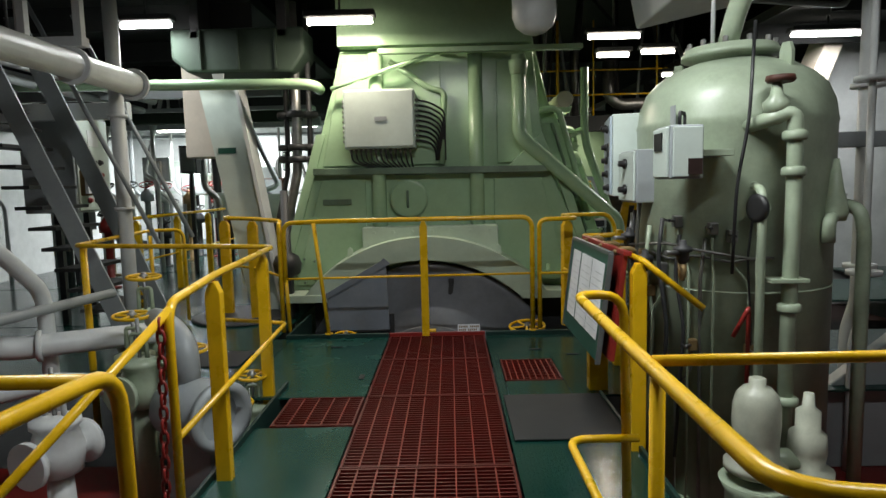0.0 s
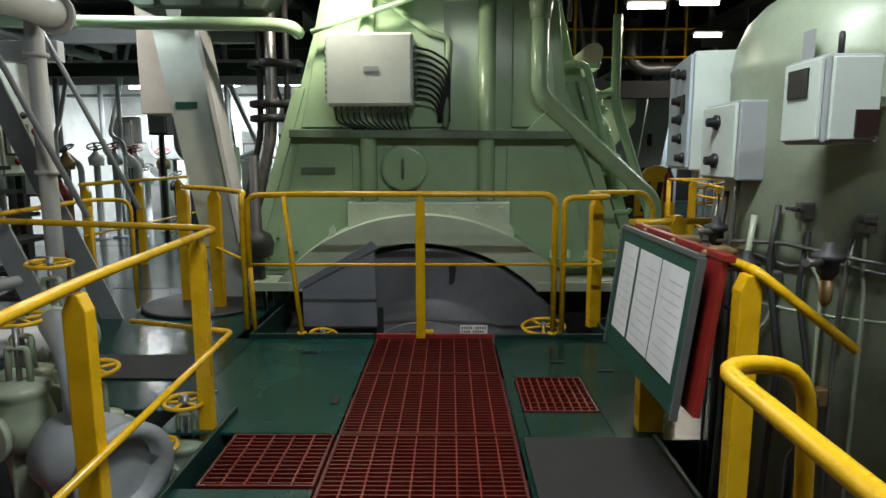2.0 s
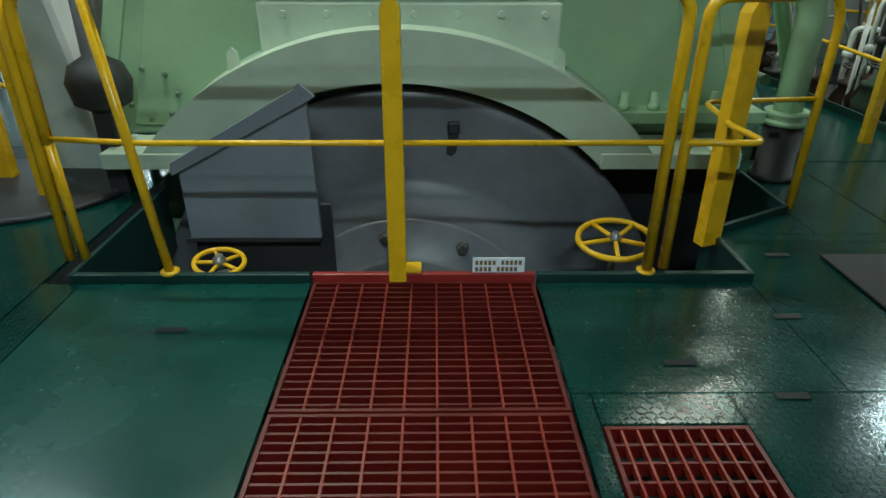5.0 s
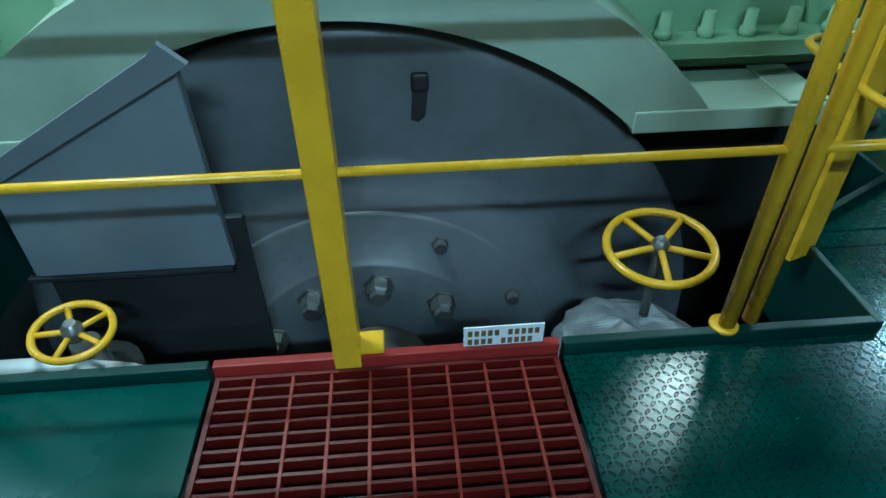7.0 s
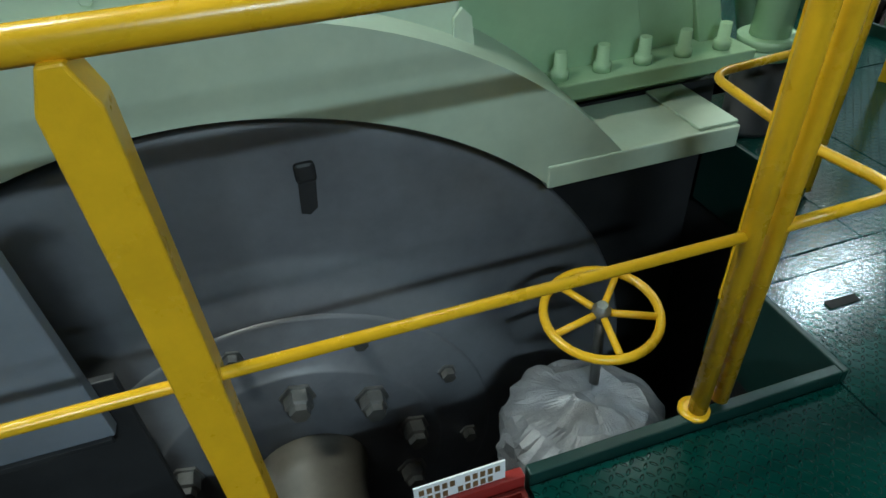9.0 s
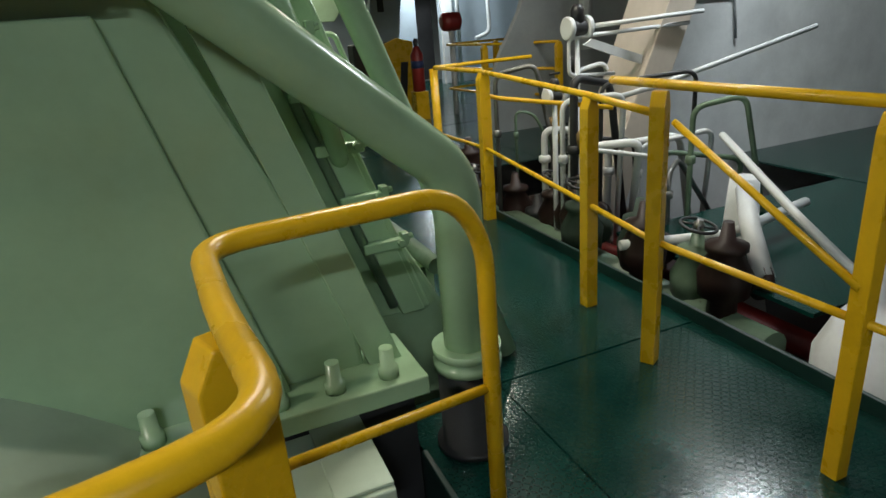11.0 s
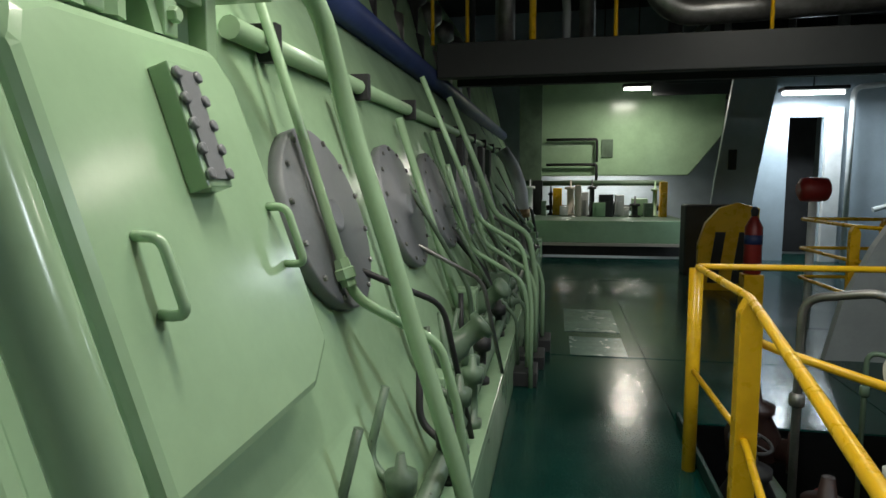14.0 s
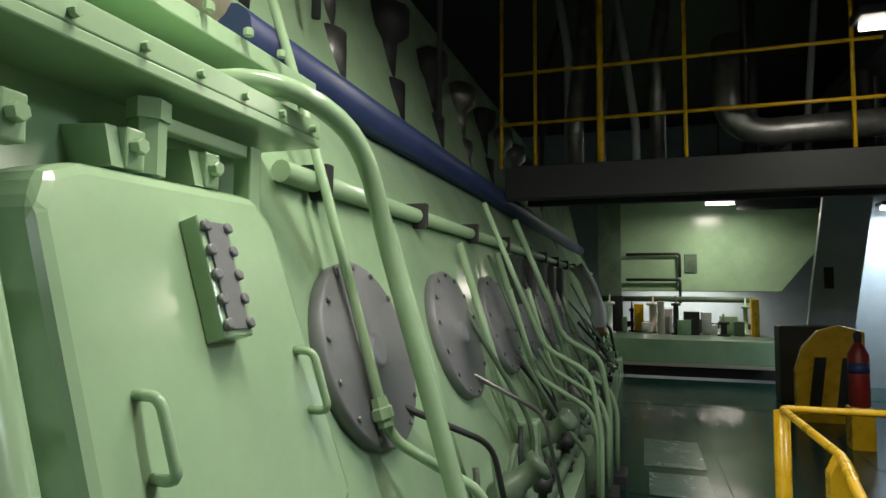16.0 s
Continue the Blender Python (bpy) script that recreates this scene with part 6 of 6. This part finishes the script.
def rod(points, r, label, mat=None, bend=0.05):
    return solid("control_rod", tube(B(), points, r, 8, bend), mat or WHITE, label, "rod", group="control rods")


rod([(3.92, 9.4, 0.81), (3.99, 9.3, 0.82), (4.09, 9.2, 0.76), (4.35, 9.0, 0.84), (5.6, 8.9, 1.10)], 0.017, "white painted rod across the well")
rod([(4.26, 9.6, 1.21), (4.68, 9.42, 1.235), (5.1, 9.40, 1.25)], 0.016, "white rod to the valve gear")
rod([(5.0, 9.42, 1.18), (4.12, 9.6, 1.15), (4.12, 9.6, 0.90), (4.5, 9.6, 0.88)], 0.014, "white bent bracket rod")
rod([(4.0, 9.35, 0.70), (3.86, 9.2, 0.68), (3.85, 9.2, 0.2), (3.80, 9.2, -0.5)], 0.016, "white rod going down into the well")
rod([(3.62, 8.4, 0.12), (4.2, 8.2, 0.12), (4.9, 8.3, 0.15)], 0.03, "white pipe at floor level")
rod([(3.95, 7.35, 0.25), (3.85, 7.55, 0.45), (4.3, 8.4, 0.62)], 0.02, "white bent rod over the white pump")
solid("link_plate", prism(B(), [(4.17, 1.10), (4.66, 0.93), (4.67, 0.99), (4.24, 1.135)], 9.5, 9.52), WHITE, "white flat link of the valve gear", "link")
for x, y, z, s in ((4.19, 9.6, 1.21, 0.95), (3.87, 9.4, 0.81, 0.7)):
    g = thing("actuator", (x, y, -0.55), "black and white valve actuator on a white stand", "actuator", "actuators")
    part("body", lathe(B(), (x, y, z), (1, 0, 0), [(-0.06 * s, 0.05 * s), (-0.04 * s, 0.06 * s), (0.04 * s, 0.06 * s), (0.06 * s, 0.05 * s)], 16), DARK, g)
    for d in (-1, 1):
        part("end_disc", lathe(B(), (x + d * 0.08 * s, y, z), (d, 0, 0), [(-0.02 * s, 0.075 * s), (-0.012 * s, 0.08 * s), (0.012 * s, 0.08 * s), (0.02 * s, 0.07 * s)], 24), WHITE, g)
    part("tee_handle", tube(B(), [(x - 0.05 * s, y, z + 0.20 * s), (x + 0.06 * s, y, z + 0.20 * s)], 0.012 * s, 8), BLACK, g)
    part("cap", lathe(B(), (x, y, z), (0, 0, 1), [(0.03, 0.05 * s), (0.12 * s, 0.05 * s), (0.16 * s, 0.03 * s)], 12), BLACK, g)
    part("stand", tube(B(), [(x, y, z), (x, y, -0.55)], 0.018, 10), WHITE, g)
w = thing("white_pump", (3.85, 7.3, -0.5), "white painted rounded pump body beside the walkway", "pump")
part("body", lathe(B(), (3.72, 7.05, -0.45), (0.28, 0.30, 0.9), [(0, 0.14), (0.06, 0.19), (0.3, 0.21), (0.5, 0.19), (0.62, 0.12), (0.68, 0.06), (0.85, 0.05)], 24), WHITE, w)
part("flange", lathe(B(), (3.78, 7.12, -0.28), (0.28, 0.30, 0.9), [(0, 0.22), (0.03, 0.22)], 24), WHITE, w)
w = thing("white_pump", (4.3, 8.1, -0.5), "white painted pump bracket with arms", "pump")
part("column", lathe(B(), (4.5, 8.4, -0.55), (0, 0, 1), [(0, 0.2), (0.1, 0.18), (0.6, 0.1), (0.9, 0.08)], 18), WHITE, w)
part("arm", tube(B(), [(4.5, 8.4, 0.3), (4.1, 8.0, 0.25), (4.0, 7.8, 0.05)], 0.05, 10), WHITE, w)
solid("floor_strip", box(B(), 3.95, 6.0, 7.5, 8.85, -0.02, 0.0), FLOOR_GREEN, "green painted plate beyond the open well", kind="structure")
rng = random.Random(17)
for i in range(12):
    x, y = rng.uniform(3.68, 4.0), 7.9 + i * 0.24
    z = rng.uniform(-0.25, 0.15)
    g = thing("manifold_valve", (x, y, -0.55), rng.choice(["dirty cream-green valve of the manifold in the well", "oily dark valve in the sunken well"]), "valve", "manifold valves")
    m = rng.choice([ENGINE_DARK, DARK_GREEN, WELL, WELL, DARK])
    part("body", lathe(B(), (x, y, -0.55), (0, 0, 1), [(0, 0.10), (0.2, 0.08), (z + 0.42, 0.07), (z + 0.45, 0.12), (z + 0.56, 0.13), (z + 0.66, 0.08), (z + 0.68, 0.10), (z + 0.71, 0.10), (z + 0.73, 0.04), (z + 0.82, 0.025)], 14), m, g)
    part("branch", lathe(B(), (x, y, z - 0.05), (1, rng.uniform(-0.5, 0.5), 0), [(0, 0.06), (0.16, 0.06), (0.16, 0.10), (0.20, 0.10)], 14), m, g)
    if i % 3 == 1:
        handwheel(g, (x, y, z + 0.28), 0.09, 4, (0.1, -0.2, 1), DARK, 0.009)
solid("manifold_pipe", tube(B(), [(3.85, 7.6, -0.2), (3.85, 10.9, -0.2)], 0.09, 14), ENGINE_DARK, "oily green manifold pipe in the well", "pipe", group="well pipes")
solid("manifold_pipe", tube(B(), [(4.25, 7.6, -0.35), (4.25, 10.9, -0.35)], 0.07, 14), RED, "red pipe low in the well", "pipe", group="well pipes")


# clutter of slim white pipes over the well
rng = random.Random(31)
for i in range(16):
    x, y = rng.uniform(3.75, 4.6), rng.uniform(8.7, 10.9)
    z = rng.uniform(0.25, 1.0)
    pts = [(x, y, -0.55), (x, y, z), (x + rng.uniform(0.15, 0.5), y + rng.uniform(-0.3, 0.3), z + rng.uniform(-0.1, 0.1)), (x + rng.uniform(0.5, 0.9), y + rng.uniform(-0.3, 0.3), -0.55)]
    p = thing("slim_pipe", (x, y, -0.55), "slim white pipe with unions, bent over the well", "pipe", "slim pipes")
    r = rng.choice([0.014, 0.018, 0.026])
    m = rng.choice([WHITE, DARK, WHITE, STEEL, ENGINE_DARK])
    part("pipe", tube(B(), pts, r, 8, 0.08), m, p)
    part("union", lathe(B(), (x, y, z * 0.5), (0, 0, 1), [(0, r * 1.2), (0.01, r * 1.8), (0.05, r * 1.8), (0.06, r * 1.2)], 8), m, p)
    if i % 4 == 0:
        part("cock", lathe(B(), (x, y, z), (0, 0, 1), [(0, r * 1.4), (0.05, r * 2.2), (0.09, r * 2.2), (0.11, r)], 10), rng.choice([DARK, RED, BRASS]), p)

# lagged elbow and stand pipes at the far end of the engine side
lag = thing("lagged_elbow", (2.24, 16.6, 0.0), "pale cloth-lagged pipe elbow with an ochre band", "pipe", "engine pipes")
part("lagging", tube(B(), [(1.95, 16.6, 1.85), (2.12, 16.6, 1.6), (2.24, 16.6, 1.25), (2.26, 16.6, 0.9)], 0.10, 14, 0.12), PAPER, lag)
part("band", lathe(B(), (2.26, 16.6, 0.86), (0, 0, 1), [(0, 0.11), (0.12, 0.11)], 16), BRASS, lag)
part("stand", tube(B(), [(2.26, 16.6, 0.87), (2.26, 16.6, 0.0)], 0.05, 10), DARK, lag)
for k, (x, y) in enumerate(((2.56, 11.6), (2.60, 12.0), (2.64, 12.5))):
    p = thing("drain_stand", (x, y, 0.0), "dark floor box with thin green bent pipes", "drain", "drain stands")
    part("box", box(B(), x - 0.10, x + 0.10, y - 0.14, y + 0.14, 0.0, 0.10, 0.006), DARK, p)
    part("pipe", tube(B(), [(x - 0.45, y - 0.5, 1.5), (x - 0.34, y - 0.2, 0.95), (x - 0.02, y, 0.72), (x + 0.03, y, 0.55), (x + 0.03, y, 0.10)], 0.017, 8, 0.07), ENGINE, p)
    part("pipe", tube(B(), [(x - 0.40, y - 0.4, 1.1), (x - 0.20, y, 0.60), (x - 0.05, y + 0.05, 0.44), (x - 0.04, y + 0.05, 0.10)], 0.014, 8, 0.07), ENGINE_DARK, p)
rv = thing("red_valve", (5.4, 14.4, 0.0), "red painted valve body on a white stand pipe", "valve", "well valves")
part("stand", tube(B(), [(5.4, 14.4, 0.0), (5.4, 14.4, 1.2)], 0.04, 10), WHITE, rv)
part("body", lathe(B(), (5.25, 14.4, 1.3), (1, 0, 0), [(0, 0.07), (0.03, 0.12), (0.10, 0.13), (0.20, 0.13), (0.27, 0.12), (0.30, 0.07)], 18), RED, rv)
# crowded pipes and boxes along the bright port passage
rng = random.Random(77)
for i in range(26):
    x, y = rng.uniform(-5.2, -2.2), rng.uniform(9.0, 16.5)
    h = rng.uniform(1.0, 2.1)
    if i % 2:
        w = rng.uniform(0.12, 0.3)
        b = thing("starter_box", (x, y, 0.0), "small control box on a thin steel stand", "control box", "port boxes")
        part("stand", box(B(), x - 0.03, x + 0.03, y - 0.03, y + 0.03, 0.0, h - 0.3, 0.004), DARK, b)
        part("body", box(B(), x - w, x + w, y - 0.1, y + 0.1, h - 0.3, h + 0.15, 0.01), rng.choice([PALE_BOX, GREY, CREAM, RUST, DARK]), b)
        part("door", box(B(), x - w + 0.02, x + w - 0.02, y - 0.115, y - 0.102, h - 0.27, h + 0.12, 0.004), rng.choice([PALE_BOX, GREY, WHITE]), b)
    else:
        white_pipe([(x, y, 0.0), (x, y, h), (x + rng.uniform(-0.5, 0.5), y + 0.2, h + 0.15), (x + rng.uniform(-0.7, 0.7), y + 0.3, 3.3)], rng.choice([0.03, 0.045, 0.07]), "vertical pipe on the port side", mat=rng.choice([WHITE, GREY, DARK, STEEL]))
# frame and beams under the port deckhead
fr = thing("cable_rack", (-2.6, 5.6, 3.05), "white steel cable rack hung from the deckhead", "rack", "cable trays")
for x in (-3.0, -2.66, -2.24):
    part("upright", box(B(), x - 0.03, x + 0.03, 5.56, 5.62, 2.50, 3.34, 0.004), WHITE, fr)
part("lower_bar", box(B(), -3.06, -2.20, 5.54, 5.64, 2.43, 2.50, 0.004), WHITE, fr)
for k in range(4):
    part("cable", tube(B(), [(-2.92 + 0.07 * k, 5.59, 2.5), (-2.92 + 0.07 * k, 5.59, 3.33)], 0.012, 6), (DARK, WHITE)[k % 2], fr)
for k, (y, z, x1) in enumerate(((6.9, 2.05, -2.6), (8.4, 2.45, -1.5), (9.8, 2.30, -1.6), (11.6, 2.40, -1.7))):
    solid("deck_beam", box(B(), -6.5, x1, y, y + 0.09, z, z + 0.16, 0.006), (WHITE, GREY, DARK_GREEN, GREY)[k], "painted steel beam crossing the port passage", "beam", group="port beams")
solid("air_duct", box(B(), -2.52, -2.14, 8.0, 8.4, 1.72, 3.3, 0.01), CREAM, "cream sheet metal duct coming down from the deckhead", "duct", group="ducts")

# ---- lamp fittings ----
def lamp_fitting(x, y, z, sx, sy, cool):
    f = thing("ceiling_lamp", (x, y, z), "lit tube lamp with a dark metal hood", "lamp", "ceiling lamps")
    part("hood", box(B(), x - sx / 2 - 0.03, x + sx / 2 + 0.03, y - sy / 2 - 0.03, y + sy / 2 + 0.03, z + 0.07, z + 0.13, 0.015), DARK, f)
    part("tube", tube(B(), [(x - sx / 2, y, z + 0.035), (x + sx / 2, y, z + 0.035)] if sx > sy else [(x, y - sy / 2, z + 0.035), (x, y + sy / 2, z + 0.035)], 0.03, 10), TUBE_COOL if cool else TUBE, f)
    part("hanger", tube(B(), [(x, y, z + 0.13), (x, y, 3.36 if y < 6.2 or x < -1.6 or x > 4.6 else (3.5 if y < 7.2 else 5.62))] + ([(x, 7.32, 3.5)] if 6.2 < y < 7.2 and x > -1.6 else []), 0.012, 6), DARK, f)


for x, y, z, sx, sy, watts, colour in LAMPS:
    lamp_fitting(x, y, z, sx, sy, colour is COOL)
